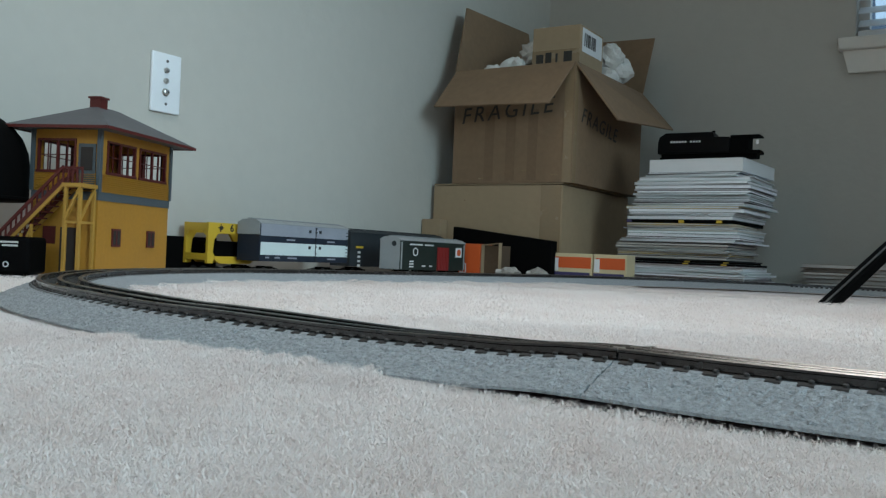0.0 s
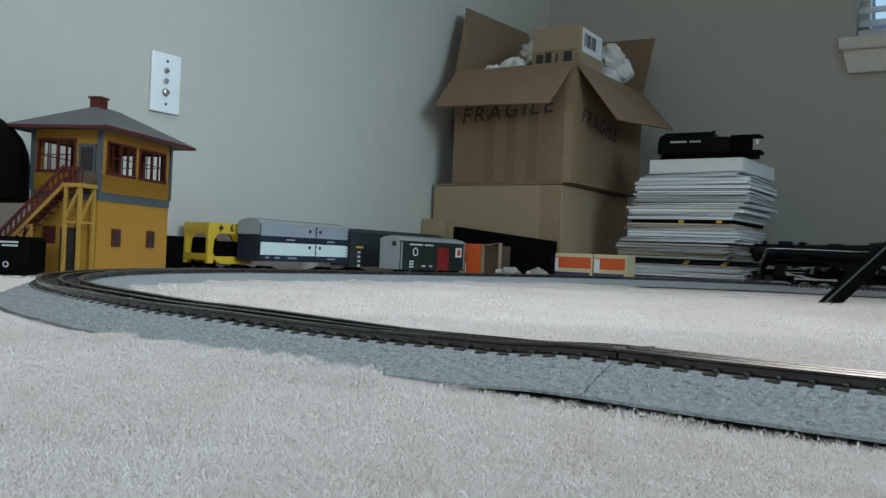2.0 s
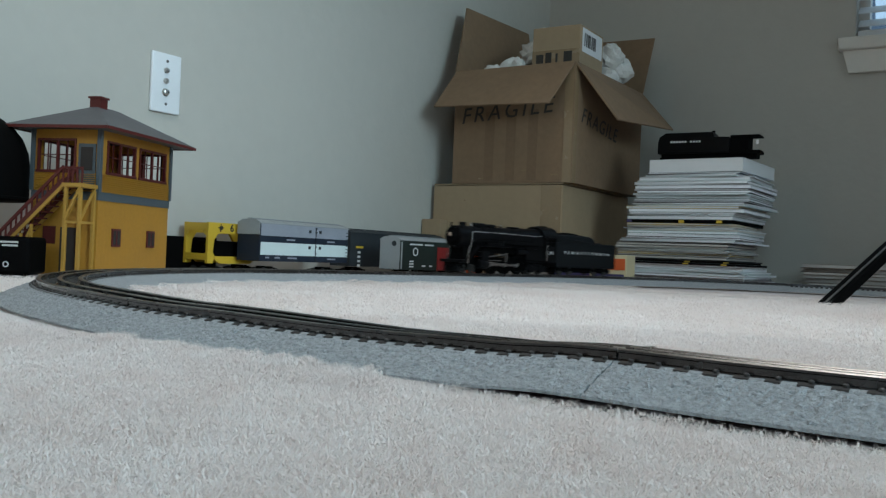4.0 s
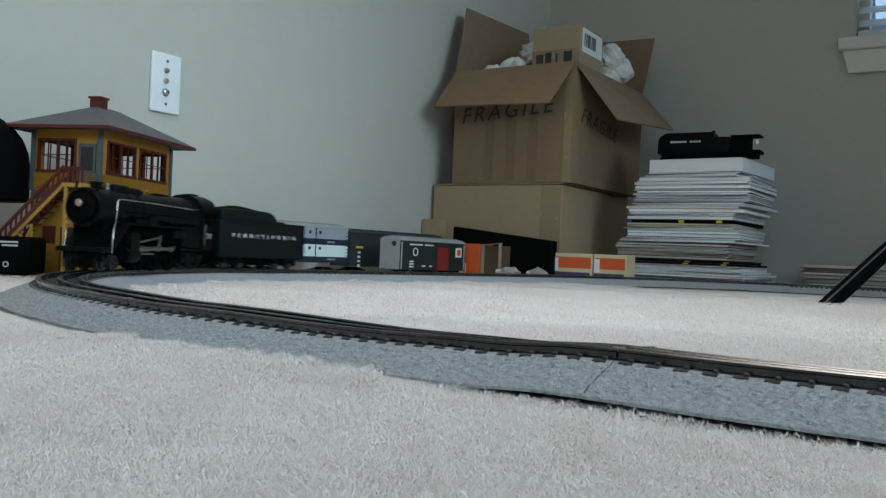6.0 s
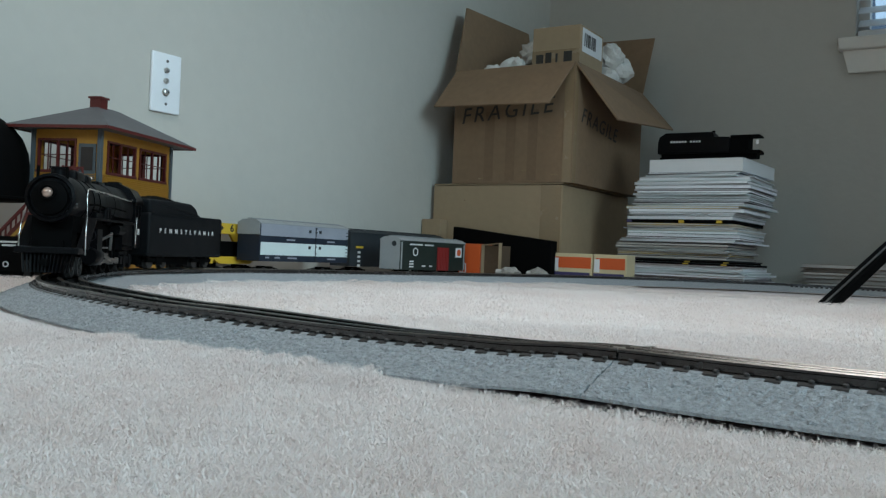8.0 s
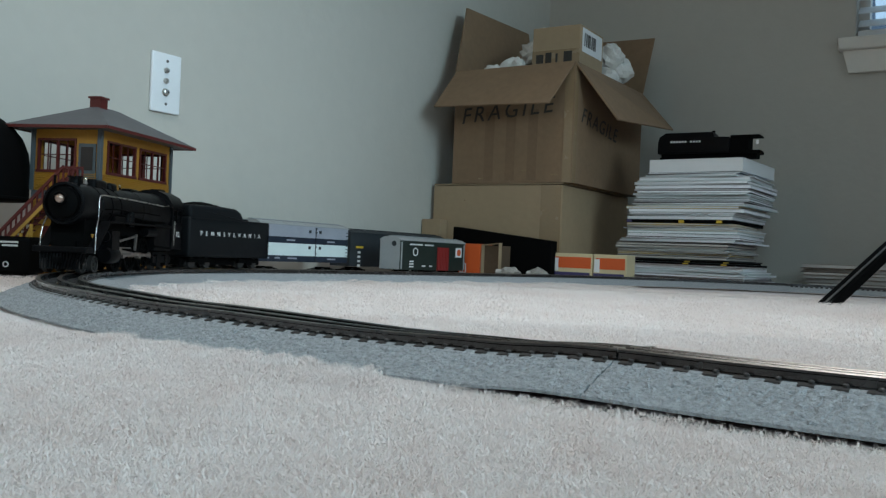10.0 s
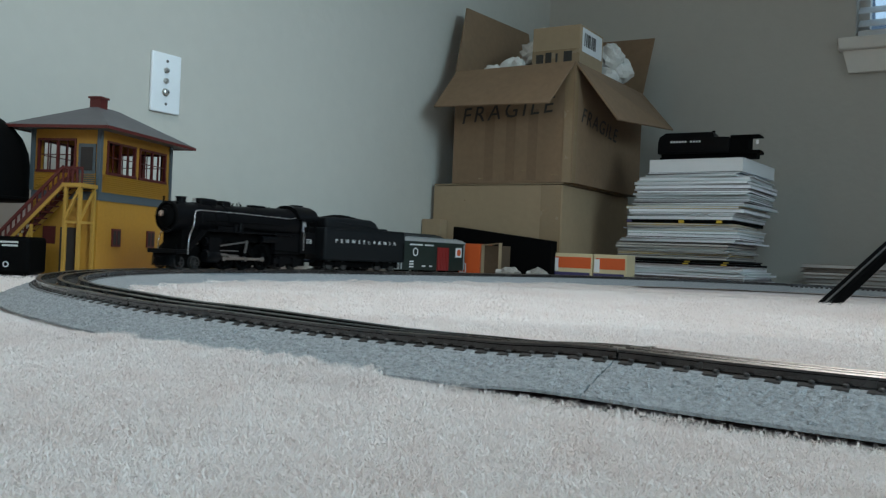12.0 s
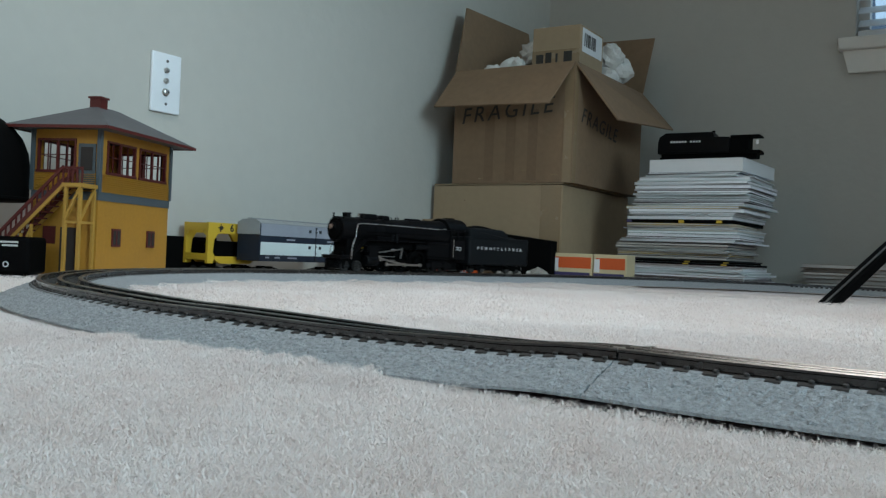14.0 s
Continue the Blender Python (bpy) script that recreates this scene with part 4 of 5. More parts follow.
# ================= things at the edge of the loop =================
def water_tank():
    t = empty("water_tank", pose(*TANK_AT, 0), "black domed toy water tank raised on a pedestal", "toy water tower")
    b = B()
    prof = [(0.100, 0.083), (0.102, 0.086), (0.105, 0.086), (0.106, 0.084), (0.150, 0.084), (0.170, 0.081), (0.190, 0.073), (0.206, 0.060), (0.218, 0.043), (0.226, 0.022), (0.228, 0.004)]
    lathe(b, prof, 40, pose(0, 0, 0, 0, -90, 0) )
    part("tank", b, BLACK_MATT, t, smooth=50)
    b = B(); lathe(b, [(CARPET_Z, 0.030), (0.004, 0.028), (0.010, 0.016), (0.085, 0.016), (0.100, 0.040)], 24, pose(0, 0, 0, 0, -90, 0)); part("pedestal", b, BLACK_MATT, t, smooth=40)
    c = empty("black_car", pose(*BCAR_AT, CARPET_Z, 0, 0, BCAR_RZ), "low rounded black toy car with white markings on the carpet", "toy train car")
    b = B(); box(b, -0.13, 0.0, -0.027, 0.027, 0.006, 0.056); rounded(b, 0.006, 3); part("body", b, BLACK_MATT, c, smooth=50)
    b = B(); box(b, -0.12, -0.008, -0.02, 0.02, 0.0, 0.008); part("base", b, BLACK_MATT, c)
    lettering("letter", "O", 0.011, pose(-0.030, -0.0275, 0.018, 90), LETTER_WHITE, c)
    for z, x0, x1 in ((0.047, -0.040, -0.016), (0.0425, -0.036, -0.016)):
        b = B()
        k = x0
        while k < x1:
            box(b, k, k + 0.0015, -0.0275, -0.0268, z, z + 0.0026); k += 0.0024
        part("print", b, LETTER_WHITE, c)


TANK_AT = (0.132, -2.076)
BCAR_AT, BCAR_RZ = (0.268, -2.045), 33


def spare_tender(z):
    """A small tender lying on top of the pile."""
    cx, cy, rz = PILE_AT
    t = empty("spare_tender", pose(cx + 0.008, cy - 0.030, z + 0.013, 0, 0, rz + 2), "small black toy tender with pale lettering, on the magazine pile", "toy train car")
    b = B(); prism(b, [(-0.128, 0.006), (0.0, 0.006), (0.055, 0.006), (0.055, 0.046), (0.016, 0.048), (0.012, 0.060), (-0.108, 0.060), (-0.124, 0.050), (-0.128, 0.035)], -0.027, 0.027); rounded(b, 0.002)
    part("body", b, BLACK_PAINT, t, smooth=40)
    b = B(); box(b, 0.058, 0.128, -0.024, 0.024, 0.004, 0.012); box(b, 0.056, 0.126, -0.026, 0.026, 0.046, 0.050); box(b, 0.056, 0.10, -0.025, 0.025, 0.012, 0.046)
    part("cab", b, BLACK_MATT, t)
    b = B(); box(b, 0.118, 0.124, -0.026, -0.025, 0.026, 0.036); part("plate", b, LABEL_WHITE, t)
    b = B(); lathe(b, [(-0.004, 0.004), (0.004, 0.004)], 10, pose(0.008, 0, 0.062, 0, 90, 0)); part("hatch", b, BLACK_MATT, t)
    for k in range(11):
        if k != 6:
            b = B(); box(b, -0.094 + k * 0.0072, -0.0898 + k * 0.0072, -0.0278, -0.0268, 0.034, 0.0385); part("print", b, LETTER_WHITE, t)
    b = B(); box(b, -0.12, 0.12, -0.018, 0.018, -0.007, 0.008); box(b, -0.122, -0.070, -0.024, 0.024, -0.013, -0.003); box(b, 0.030, 0.082, -0.024, 0.024, -0.013, -0.003); part("base", b, BLACK_MATT, t)


clutter()
spare_tender(book_pile())
signal_tower()
standing_cars()
water_tank()

# ================= the running train =================
DRIVER_R, CRANK = 0.0200, 0.0080
DRIVER_X = (0.049, 0.008, -0.033)


def spoked_wheel(name, x, side, r, parent, spokes=12):
    """A spoked wheel with flange, its axle along y at the mesh origin."""
    b = B()
    seg = 32
    def ring(r0, r1, y0, y1):
        for k in range(seg):
            a0, a1 = 2 * math.pi * k / seg, 2 * math.pi * (k + 1) / seg
            q = [[(rr * math.cos(a), y, rr * math.sin(a)) for a in (a0, a1)] for rr, y in ((r0, y0), (r1, y0), (r1, y1), (r0, y1))]
            v = [[b.verts.new(p) for p in e] for e in q]
            for i in range(4):
                b.faces.new((v[i][0], v[i][1], v[(i + 1) % 4][1], v[(i + 1) % 4][0]))
    ring(r * 0.82, r, -0.002, 0.002)
    ring(r * 0.9, r * 1.05, -side * 0.002, -side * 0.003)
    lathe(b, [(-0.0025, r * 0.25), (0.0025, r * 0.25)], 14, pose(0, 0, 0, 0, 0, 90))
    for k in range(spokes):
        a = 2 * math.pi * k / spokes
        bar(b, (0.2 * r * math.cos(a), 0, 0.2 * r * math.sin(a)), (0.86 * r * math.cos(a), 0, 0.86 * r * math.sin(a)), 0.0016, 0.0016)
    if r > 0.012:   # counterweight
        box(b, -r * 0.45, r * 0.45, side * 0.0 - 0.0015, 0.0015, -r * 0.8, -r * 0.5)
        lathe(b, [(-0.002, 0.003), (0.004, 0.003)], 10, pose(0, side * 0.002, CRANK, 0, 0, 90))
    return part(name, b, BLACK_MATT if r > 0.012 else WHEEL_STEEL, parent, smooth=35, m=pose(x, side * 0.0168, r))


def locomotive():
    t = empty("locomotive", Matrix.Identity(4), "black toy steam locomotive with nickel handrails and rods", "toy locomotive")
    zc, r = 0.069, 0.0215
    b = B()
    lathe(b, [(0.139, r * 0.80), (0.142, r * 0.86), (0.141, r * 0.98), (0.137, r), (0.098, r), (0.0975, r + 0.0007), (0.094, r + 0.0007), (0.0935, r), (0.04, r), (-0.02, r + 0.0020), (-0.10, r + 0.0045), (-0.115, r + 0.0045)], 40, pose(0, 0, zc))
    boiler = part("boiler", b, BLACK_PAINT, t, smooth=40)
    for x in (0.07, 0.045, 0.015, -0.02, -0.06):
        b = B(); rr = r + 0.0006 + (0.0015 if x < 0 else 0)
        lathe(b, [(x - 0.0012, rr + 0.0003), (x + 0.0012, rr + 0.0003)], 36, pose(0, 0, zc)); part("boiler_band", b, BLACK_PAINT, boiler, smooth=40)
    # smokebox front, lamp
    b = B(); lathe(b, [(0.140, r * 0.70), (0.1435, r * 0.68), (0.1455, r * 0.5), (0.147, r * 0.25)], 28, pose(0, 0, zc))
    for k in range(12):
        a = 2 * math.pi * k / 12
        rod(b, (0.140, r * 0.84 * math.cos(a), zc + r * 0.84 * math.sin(a)), (0.1438, r * 0.84 * math.cos(a), zc + r * 0.84 * math.sin(a)), 0.0009, seg=6)
    part("smokebox_door", b, BLACK_MATT, t, smooth=40)
    b = B(); lathe(b, [(0.143, 0.0066), (0.152, 0.0066), (0.1525, 0.0060), (0.1505, 0.0054)], 20, pose(0, 0, zc + 0.004)); lamp = part("headlight", b, BLACK_MATT, t, smooth=40)
    b = B(); lathe(b, [(0.150, 0.0046), (0.1522, 0.0040), (0.1532, 0.0020)], 18, pose(0, 0, zc + 0.004)); part("lens", b, LENS, lamp, "pinkish glass headlight lens", smooth=60)
    # stack and domes
    b = B(); lathe(b, [(zc + r - 0.003, 0.0075), (zc + r + 0.004, 0.0062), (zc + r + 0.0055, 0.0066), (zc + r + 0.0058, 0.0078), (zc + r + 0.0070, 0.0078), (zc + r + 0.0070, 0.0055), (zc + r + 0.003, 0.005)], 20, pose(0.117, 0, 0, 0, -90, 0)); part("smoke_stack", b, BLACK_PAINT, t, smooth=40)
    for x, ln, hh in ((0.072, 0.017, 0.0075), (0.036, 0.0095, 0.0065)):
        b = B(); box(b, x - ln, x + ln, -0.009, 0.009, zc + r - 0.006, zc + r + hh); rounded(b, 0.0045, 3); part("dome", b, BLACK_PAINT, t, smooth=50)
    b = B(); lathe(b, [(0, 0.002), (0.006, 0.0024), (0.0075, 0.001)], 12, pose(0.092, 0, zc + r, 0, -90, 0)); part("bell", b, NICKEL, t, "small bright bell", smooth=40)
    b = B(); rod(b, (-0.004, 0, zc + r), (0.006, 0.003, zc + r + 0.0065), 0.0012, seg=8); part("whistle", b, NICKEL, t, "small bright whistle")
    b = B(); box(b, -0.05, -0.02, -0.006, 0.006, zc + r - 0.002, zc + r + 0.005); rounded(b, 0.002); part("turret", b, BLACK_PAINT, t, smooth=40)
    for y in (-0.012, 0.012):
        b = B(); rod(b, (0.136, y, zc + r * 0.70), (0.136, y, zc + r + 0.006), 0.0014, seg=8); part("marker_lamp", b, BLACK_MATT, t)
    for s in (-1, 1):
        b = B(); box(b, 0.028, 0.068, s * 0.0205 - 0.003, s * 0.0205 + 0.003, 0.0545, 0.0600); rounded(b, 0.001); part("tool_box", b, BLACK_PAINT, t)
        b = B(); tube(b, [(0.09, s * 0.0215, 0.066), (0.06, s * 0.0222, 0.0675), (0.03, s * 0.0222, 0.0665), (-0.02, s * 0.0236, 0.0675), (-0.07, s * 0.0246, 0.0665)], 0.0008); part("pipe", b, BLACK_MATT, t)
    for k in range(6):
        b = B(); lathe(b, [(zc + r + 0.001, 0.0012), (zc + r + 0.0045 + 0.001 * (k % 2), 0.001)], 8, pose(0.02 - 0.018 * k, 0.004 * (-1) ** k, 0, 0, -90, 0)); part("valve", b, BLACK_PAINT, t)
    # running boards, pipes, air pumps
    for s in (-1, 1):
        b = B(); box(b, -0.10, 0.095, s * 0.020, s * 0.030, 0.0525, 0.0545); part("running_board", b, BLACK_PAINT, t)
        b = B(); bar(b, (0.095, s * 0.025, 0.0535), (0.128, s * 0.025, 0.024), 0.010, 0.0018); part("step_board", b, BLACK_PAINT, t)
        b = B()
        tube(b, [(-0.098, s * 0.0262, 0.0805), (-0.085, s * 0.0262, 0.0785), (0.02, s * 0.0254, 0.0800), (0.106, s * 0.0246, 0.0800), (0.112, s * 0.0246, 0.0788), (0.115, s * 0.0248, 0.0755), (0.116, s * 0.0252, 0.066), (0.119, s * 0.0262, 0.056), (0.125, s * 0.0272, 0.046), (0.1275, s * 0.0277, 0.036), (0.128, s * 0.0278, 0.020)], 0.0007)
        part("handrail", b, NICKEL, t, "bright nickel handrail", smooth=60)
        for x in (-0.06, 0.0, 0.06):
            b = B(); rod(b, (x, s * 0.020, 0.0795), (x, s * 0.0256, 0.0797), 0.0008, seg=6); part("stanchion", b, NICKEL, t)
        b = B(); lathe(b, [(-0.02, 0.0055), (0.014, 0.0055)], 16, pose(-0.035, s * 0.0235, 0.0455)); part("air_tank", b, BLACK_PAINT, t, smooth=40)
        b = B(); rod(b, (0.024, s * 0.024, 0.050), (0.024, s * 0.024, 0.066), 0.0042, seg=12); rod(b, (0.034, s * 0.024, 0.052), (0.034, s * 0.024, 0.064), 0.0035, seg=12); part("air_pump", b, BLACK_PAINT, t, smooth=40)
        b = B(); tube(b, [(0.08, s * 0.0225, 0.062), (0.02, s * 0.0225, 0.061), (-0.02, s * 0.024, 0.0585), (-0.09, s * 0.025, 0.0585)], 0.0009); part("pipe", b, BLACK_MATT, t)
        # cylinder and valve chest
        b = B(); lathe(b, [(0.068, 0.0075), (0.070, 0.0088), (0.091, 0.0088), (0.094, 0.0072)], 20, pose(0, s * 0.0235, 0.0185)); box(b, 0.070, 0.091, s * 0.0235 - 0.0065, s * 0.0235 + 0.0065, 0.020, 0.044); part("cylinder", b, BLACK_PAINT, t, smooth=40)
        b = B(); lathe(b, [(0.066, 0.0055), (0.095, 0.0055)], 16, pose(0, s * 0.0235, 0.038)); part("valve_chest", b, BLACK_PAINT, t, smooth=40)
        b = B(); bar(b, (0.030, s * 0.0265, 0.0200), (0.068, s * 0.0265, 0.0200), 0.003, 0.0022); bar(b, (0.030, s * 0.0265, 0.0265), (0.068, s * 0.0265, 0.0265), 0.0025, 0.0015); part("crosshead_guide", b, DULL_STEEL, t)
        b = B(); bar(b, (0.012, s * 0.0265, 0.040), (0.066, s * 0.0265, 0.033), 0.002, 0.0020); bar(b, (0.012, s * 0.0268, 0.042), (0.016, s * 0.0268, 0.024), 0.002, 0.003); part("valve_gear", b, DULL_STEEL, t)
        # firebox side, steps
        b = B(); box(b, -0.112, -0.052, s * 0.018, s * 0.0255, 0.024, 0.056); part("firebox_side", b, BLACK_PAINT, t)
        b = B(); bar(b, (-0.052, s * 0.026, 0.029), (-0.112, s * 0.026, 0.027), 0.002, 0.0025); part("ash_pan_rail", b, BLACK_MATT, t)
        b = B(); tube(b, [(-0.118, s * 0.0278, 0.030), (-0.118, s * 0.0285, 0.062)], 0.0006); part("grab_rail", b, NICKEL, t)
        lettering("number", "773", 0.0095, pose(-0.131, s * 0.0286, 0.045, 90, 0, 0 if s < 0 else 180), LETTER_WHITE, t)
    # frame, ash pan, pilot
    b = B(); box(b, -0.145, 0.135, -0.0105, 0.0105, 0.006, 0.032); part("frame", b, BLACK_MATT, t)
    b = B(); box(b, -0.10, 0.13, -0.017, 0.017, 0.040, 0.054); part("saddle", b, BLACK_MATT, t)
    b = B(); box(b, 0.112, 0.130, -0.0165, 0.0165, 0.026, 0.052); part("front_plate", b, BLACK_MATT, t)
    b = B(); box(b, 0.124, 0.1475, -0.0265, 0.0265, 0.0205, 0.0262); rounded(b, 0.001); part("pilot_beam", b, BLACK_PAINT, t)
    pil = B(); section(pil, [(-0.022, 0.021), (0.022, 0.021), (0.018, 0.004), (-0.018, 0.004)], 0.134, 0.141); pilot = part("pilot", pil, BLACK_MATT, t, "slatted black pilot")
    for k in range(13):
        y = -0.0204 + k * 0.0034
        b = B(); bar(b, (0.1420, y, 0.0205), (0.147, y * 0.86, 0.004), 0.0014, 0.0016); part("slat", b, BLACK_PAINT, pilot)
    b = B(); box(b, 0.144, 0.154, -0.003, 0.003, 0.010, 0.016); rounded(b, 0.001); part("coupler", b, BLACK_MATT, t)
    # cab with window openings
    yw = 0.0280
    cab = B()
    for s in (-1, 1):
        y0, y1 = (s * yw, s * (yw - 0.002)) if s < 0 else (s * (yw - 0.002), s * yw)
        box(cab, -0.149, -0.110, y0, y1, 0.026, 0.060)
        box(cab, -0.149, -0.146, y0, y1, 0.060, 0.076); box(cab, -0.131, -0.128, y0, y1, 0.060, 0.076); box(cab, -0.114, -0.110, y0, y1, 0.060, 0.076)
        box(cab, -0.149, -0.110, y0, y1, 0.076, 0.080)
    box(cab, -0.112, -0.110, -yw + 0.002, yw - 0.002, 0.026, 0.080)
    cabp = part("cab", cab, BLACK_PAINT, t)
    b = B(); section(b, [(-0.0295, 0.079), (-0.0295, 0.082), (-0.022, 0.0935), (-0.010, 0.0992), (0, 0.1005), (0.010, 0.0992), (0.022, 0.0935), (0.0295, 0.082), (0.0295, 0.079)], -0.1545, -0.104); part("cab_roof", b, BLACK_PAINT, cabp, smooth=35)
    b = B(); box(b, -0.142, -0.122, -0.006, 0.006, 0.1000, 0.1022); part("roof_hatch", b, BLACK_PAINT, cabp)
    # trucks
    b = B()
    for s in (-1, 1):
        box(b, 0.098, 0.142, s * 0.013 - 0.0015, s * 0.013 + 0.0015, 0.007, 0.012)
    box(b, 0.112, 0.124, -0.013, 0.013, 0.009, 0.014); part("leading_truck", b, BLACK_MATT, t)
    b = B()
    for s in (-1, 1):
        box(b, -0.118, -0.052, s * 0.0225 - 0.002, s * 0.0225 + 0.002, 0.009, 0.017)
        for x in (-0.070, -0.102):
            box(b, x - 0.006, x + 0.006, s * 0.0225 - 0.003, s * 0.0225 + 0.003, 0.005, 0.019)
    box(b, -0.11, -0.06, -0.021, 0.021, 0.015, 0.022); part("trailing_truck", b, BLACK_PAINT, t)
    for s in (-1, 1):
        for x, rr in ((0.134, 0.0088), (0.106, 0.0088), (-0.070, 0.009), (-0.102, 0.009)):
            w = spoked_wheel("small_wheel", x, s, rr, t, 8)
            WHEELS.append((w, rr, x, s))
        for x in DRIVER_X:
            WHEELS.append((spoked_wheel("driving_wheel", x, s, DRIVER_R, t), DRIVER_R, x, s))
        b = B(); bar(b, (DRIVER_X[2], 0, 0), (DRIVER_X[0], 0, 0), 0.0022, 0.0036)
        for x in DRIVER_X:
            lathe(b, [(-0.0016, 0.0034), (0.0016, 0.0034)], 14, pose(x, 0, 0, 0, 0, 90))
        RODS.append((part("side_rod", b, ROD_STEEL, t, "bright side rod", smooth=40), s))
        b = B(); bar(b, (0, 0, 0), (0.062, 0, 0), 0.0018, 0.0030); lathe(b, [(-0.0014, 0.0032), (0.0014, 0.0032)], 14, pose(0, 0, 0, 0, 0, 90)); box(b, 0.058, 0.066, -0.002, 0.002, -0.004, 0.004)
        MAIN_RODS.append((part("main_rod", b, ROD_STEEL, t, "bright main rod", smooth=40), s))
    return t


WHEELS, RODS, MAIN_RODS = [], [], []
TENDER_LEN = 0.184


def tender():
    t = empty("tender", Matrix.Identity(4), "black toy coal tender with white railway lettering", "toy train car")
    h = TENDER_LEN / 2
    b = B(); box(b, -h, h - 0.004, -0.0285, 0.0285, 0.0165, 0.0700); rounded(b, 0.004, 3); part("body", b, TENDER_BLACK, t, smooth=45)
    b = B(); prism(b, [(-0.034, 0.066), (h - 0.008, 0.066), (h - 0.004, 0.086), (0.075, 0.0865), (0.03, 0.0868), (-0.012, 0.086), (-0.024, 0.081), (-0.030, 0.073)], -0.0272, 0.0272); rounded(b, 0.005, 3); part("coal_bunker", b, TENDER_BLACK, t, smooth=45)
    b = B(); bmesh.ops.create_grid(b, x_segments=40, y_segments=20, size=0.5)
    for v in b.verts:
        x, y = v.co.x * 0.075, v.co.y * 0.040
        v.co = Vector((0.035 + x, y, 0.0862 + 0.006 * max(0.0, 1 - (2 * v.co.x) ** 2) * max(0.0, 1 - (2 * v.co.y) ** 2) + 0.0012 * noise.noise(Vector((x * 300, y * 300, 0)))))
    part("coal_load", b, BLACK_MATT, t, "heap of moulded black coal")
    b = B(); lathe(b, [(0.069, 0.009), (0.0725, 0.009), (0.0735, 0.006)], 18, pose(-0.062, 0, 0, 0, -90, 0)); part("water_hatch", b, TENDER_BLACK, t, smooth=40)
    b = B(); box(b, -h + 0.003, h - 0.006, -0.0125, 0.0125, 0.006, 0.0165); part("underframe", b, BLACK_MATT, t)
    for s in (-1, 1):
        lettering("lettering", "PENNSYLVANIA", 0.0084, pose(-0.001, s * 0.0287, 0.0485, 90, 0, 0 if s < 0 else 180), LETTER_WHITE, t, spacing=2.6)
        b = B(); box(b, -h + 0.006, h - 0.01, s * 0.0287 - 0.0005, s * 0.0287 + 0.0005, 0.0675, 0.0690); part("edge_rib", b, TENDER_BLACK, t)
        b = B(); tube(b, [(-h + 0.006, s * 0.0300, 0.022), (-h + 0.006, s * 0.0300, 0.050)], 0.0006); part("grab_rail", b, BLACK_MATT, t)
        truck(t, s * 0.053, dz=0.0015)
    b = B(); box(b, -h - 0.012, -h, -0.003, 0.003, 0.008, 0.014); rounded(b, 0.001); part("coupler", b, DULL_STEEL, t)
    b = B(); bar(b, (h - 0.006, 0, 0.014), (h + 0.020, 0, 0.014), 0.006, 0.003); part("drawbar", b, BLACK_MATT, t)
    return t


lay_track()
LOCO = locomotive()
TENDER = tender()


# ================= carpet pile =================
def pile(name, count, lo, hi, height, length, width, seed, label):
    """Short leaning fibres standing on the carpet in a fan before the near track."""
    rng = np.random.default_rng(seed)
    d = lo + (hi - lo) * rng.random(count) ** 0.7
    ang = radians(123.0) + radians(60.0) * (rng.random(count) - 0.5)
    x, y = 1.3842 + d * np.cos(ang), -2.7526 + d * np.sin(ang)
    # leave the roadbed free
    rc = np.hypot(x - C1.x, y - C1.y)
    hx, hy = -math.sin(A_NEAR), math.cos(A_NEAR)
    px, py = C1.x + R * math.cos(A_NEAR), C1.y + R * math.sin(A_NEAR)
    along, across = (x - px) * hx + (y - py) * hy, (y - py) * hx - (x - px) * hy
    edge = -0.050 - 0.0045 * np.clip((along - 0.12) / 0.06, 0, 1)
    near = (along > 0) & (across < 0.052) & (across > edge)
    keep = ~(near | ((along <= 0) & (rc > 0.56) & (rc < 0.6645)))
    yarn(name, x[keep], y[keep], height, length, width, rng, label)


def yarn(name, x, y, height, length, width, rng, label):
    """Ends of yarn at the given places."""
    n = len(x)
    # short curled ends of yarn, thrown every way through the depth of the pile
    a = rng.random(n) * 2 * np.pi
    clump = np.sin(x * 61 + 3 * np.sin(y * 47)) * np.sin(y * 53 + 2 * np.sin(x * 39)) + 0.6 * np.sin(x * 233 + 2 * np.sin(y * 190)) * np.sin(y * 211 + 2 * np.sin(x * 170))
    z = CARPET_Z + height * (0.15 + 0.75 * rng.random(n)) * (1 + 0.16 * clump)
    e = rng.random(n) * 1.5 - 0.35
    ln = length * (0.6 + 0.8 * rng.random(n))
    ux, uy, uz = ln * np.cos(a) * np.cos(e), ln * np.sin(a) * np.cos(e), ln * np.sin(e)
    w = width * (0.6 + 0.8 * rng.random(n)) / 2
    t = rng.random(n) * 2 * np.pi
    co = np.empty((n, 3, 3))
    co[:, 0] = np.c_[x - w * np.cos(t), y - w * np.sin(t), z]
    co[:, 1] = np.c_[x + w * np.cos(t), y + w * np.sin(t), z]
    co[:, 2] = np.c_[x + ux, y + uy, z + uz]
    me = bpy.data.meshes.new(name)
    me.vertices.add(3 * n)
    me.vertices.foreach_set("co", co.ravel())
    me.loops.add(3 * n)
    me.loops.foreach_set("vertex_index", np.arange(3 * n, dtype=np.int32))
    me.polygons.add(n)
    me.polygons.foreach_set("loop_start", np.arange(0, 3 * n, 3, dtype=np.int32))
    me.polygons.foreach_set("loop_total", np.full(n, 3, dtype=np.int32))
    me.update()
    me.materials.append(PILE)
    tagged(new(name, me), label, "carpet", kind="stuff")


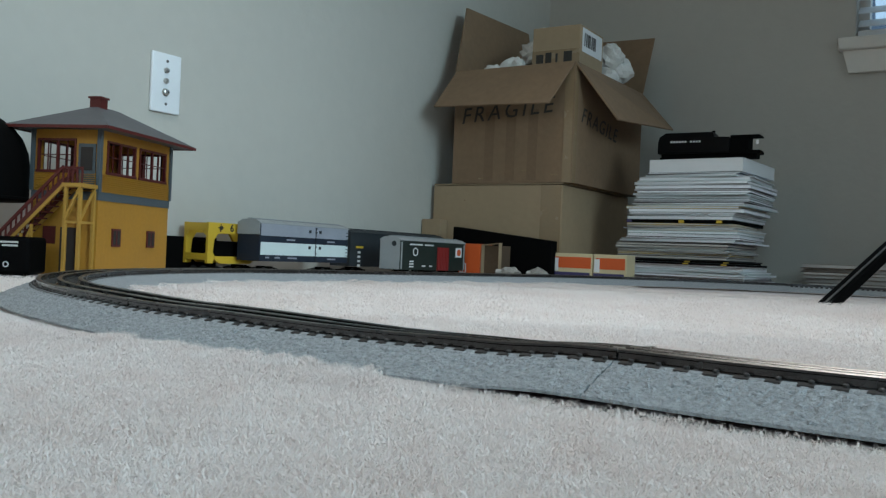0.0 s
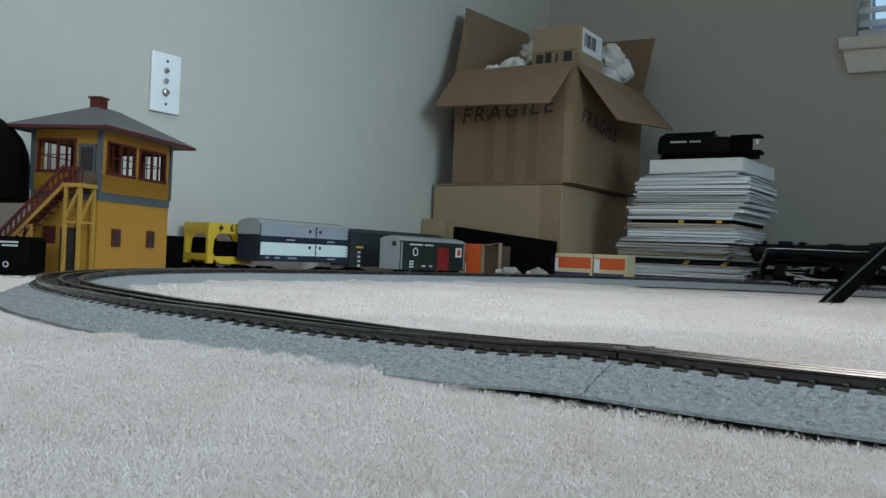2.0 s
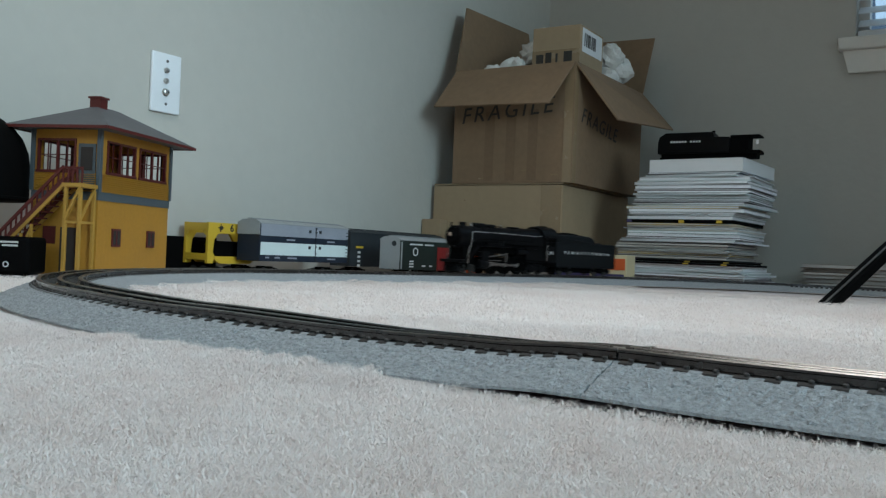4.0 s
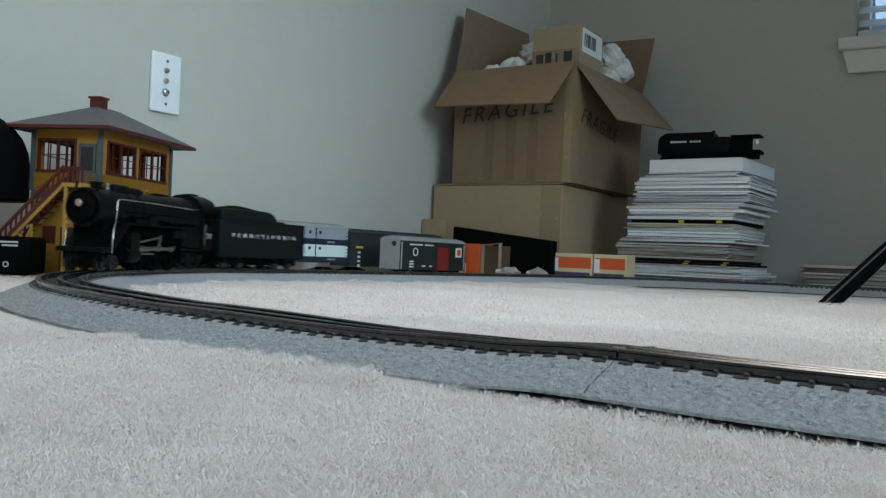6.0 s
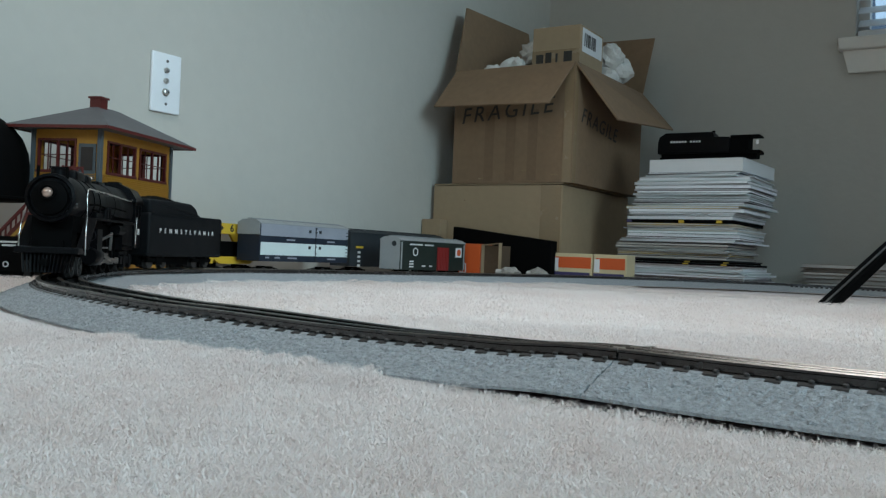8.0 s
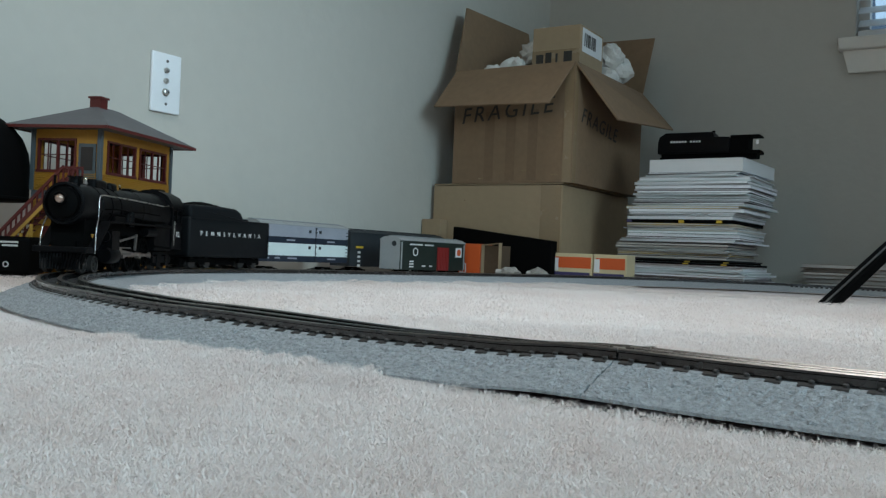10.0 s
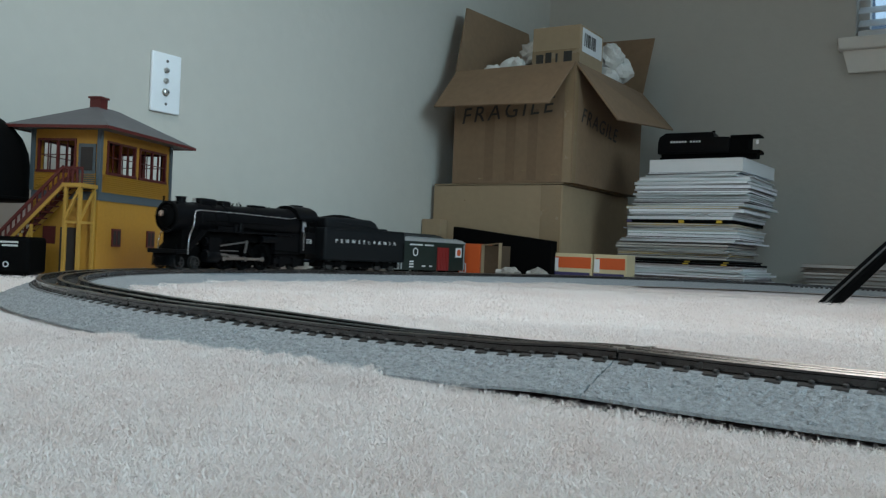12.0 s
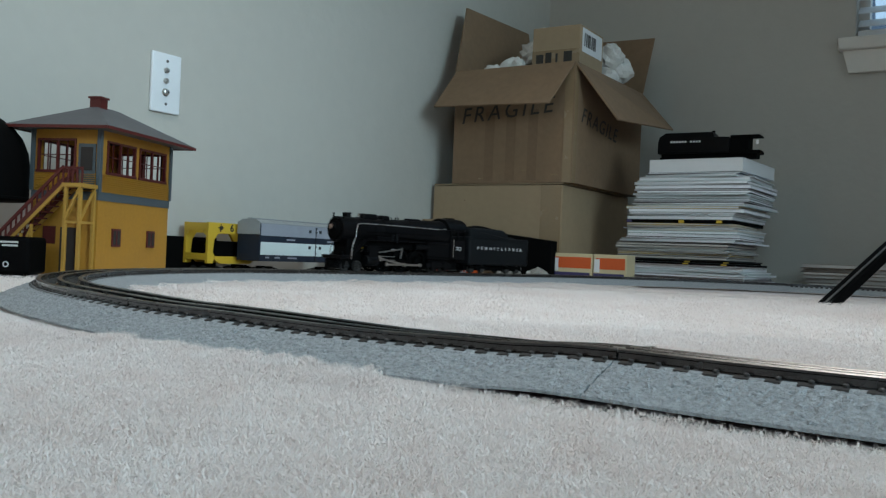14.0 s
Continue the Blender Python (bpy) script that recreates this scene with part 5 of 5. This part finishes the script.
pile("carpet_pile", 1250000, 0.10, 0.72, 0.0048, 0.0017, 0.00030, 3, "short upright fibres of the pinkish beige carpet")
pile("carpet_pile", 480000, 0.60, 1.75, 0.0044, 0.0022, 0.0008, 4, "short upright fibres of the pinkish beige carpet")


def bank(count, lo, hi, height, seed, side=-1, width=0.0004):
    """Pile pushed up against the foot of the roadbed, on its outer (-1) or inner (1) side, from lo to hi along the track."""
    rng = np.random.default_rng(seed)
    u, w = rng.random(count), rng.random(count) ** 1.4
    top = height * np.clip(8 * np.minimum(u, 1 - u), 0.45, 1) * (0.9 + 0.15 * np.sin(u * 60) * np.sin(u * 23)) * (1 - 0.5 * w)
    at = [track_point(lo + (hi - lo) * q) for q in u]
    off = 0.043 + 0.055 * w
    x = np.array([p.x - side * o * math.sin(h) for (p, h), o in zip(at, off)])
    y = np.array([p.y + side * o * math.cos(h) for (p, h), o in zip(at, off)])
    yarn("carpet_pile", x, y, top, 0.0020, width, rng, "carpet fibres pushed up against the roadbed")


bank(150000, 0.975, 1.225, 0.0056, 9)
bank(110000, -0.85, 0.72, 0.0085, 10, 1, 0.0011)


# ================= motion =================
# distance of the locomotive's middle along the track, by time
RUN = [(0.0, -2.13), (1.5, -1.53), (2.0, -1.34), (2.5, -1.125), (3.0, -0.931), (3.2, -0.845), (5.3, 0.082), (5.5, 0.159), (6.0, 0.365), (6.3, 0.47), (6.5, 0.525), (6.8, 0.548),
       (7.0, 0.550), (8.9, 0.550), (9.4, 0.52), (10.0, 0.442), (10.5, 0.370), (11.0, 0.306), (11.5, 0.230), (12.0, 0.144), (12.5, 0.060), (13.0, -0.024), (13.5, -0.114), (14.0, -0.204)]

LEAD = 0.013


def run_at(t):
    for (t0, s0), (t1, s1) in zip(RUN, RUN[1:]):
        if t <= t1:
            return s0 + (s1 - s0) * (t - t0) / (t1 - t0) + LEAD
    return RUN[-1][1] + LEAD


def on_track(s, half):
    """The pose of a car whose two trucks stand half before and half behind s."""
    a, b = track_point(s + half)[0], track_point(s - half)[0]
    return pose((a.x + b.x) / 2, (a.y + b.y) / 2, RAIL_TOP, 0, 0, math.degrees(math.atan2(a.y - b.y, a.x - b.x)))


def motions():
    times = [k / 10 for k in range(0, 141)]
    walk(LOCO, [(t, on_track(run_at(t), 0.085)) for t in times])
    walk(TENDER, [(t, on_track(run_at(t) - 0.250, 0.053)) for t in times])
    fine = [k / 30 for k in range(0, 421)]
    s0 = run_at(0.0)
    for w, r, x, side in WHEELS:
        if r < 0.012:
            continue
        walk(w, [(t, Matrix.Translation((x, side * 0.0168, r)) @ Matrix.Rotation((run_at(t) - s0) / r + (0 if side < 0 else math.pi / 2), 4, "Y")) for t in fine])
    for rod_ob, side in RODS:
        rows = []
        for t in fine:
            a = (run_at(t) - s0) / DRIVER_R + (0 if side < 0 else math.pi / 2)
            rows.append((t, Matrix.Translation((CRANK * math.sin(a), side * 0.0232, DRIVER_R + CRANK * math.cos(a)))))
        walk(rod_ob, rows)
    for rod_ob, side in MAIN_RODS:
        rows = []
        for t in fine:
            a = (run_at(t) - s0) / DRIVER_R + (0 if side < 0 else math.pi / 2)
            px, pz = DRIVER_X[1] + CRANK * math.sin(a), DRIVER_R + CRANK * math.cos(a)
            tilt = math.asin((0.0232 - pz) / 0.062)
            rows.append((t, Matrix.Translation((px, side * 0.0262, pz)) @ Matrix.Rotation(-tilt, 4, "Y")))
        walk(rod_ob, rows)


motions()
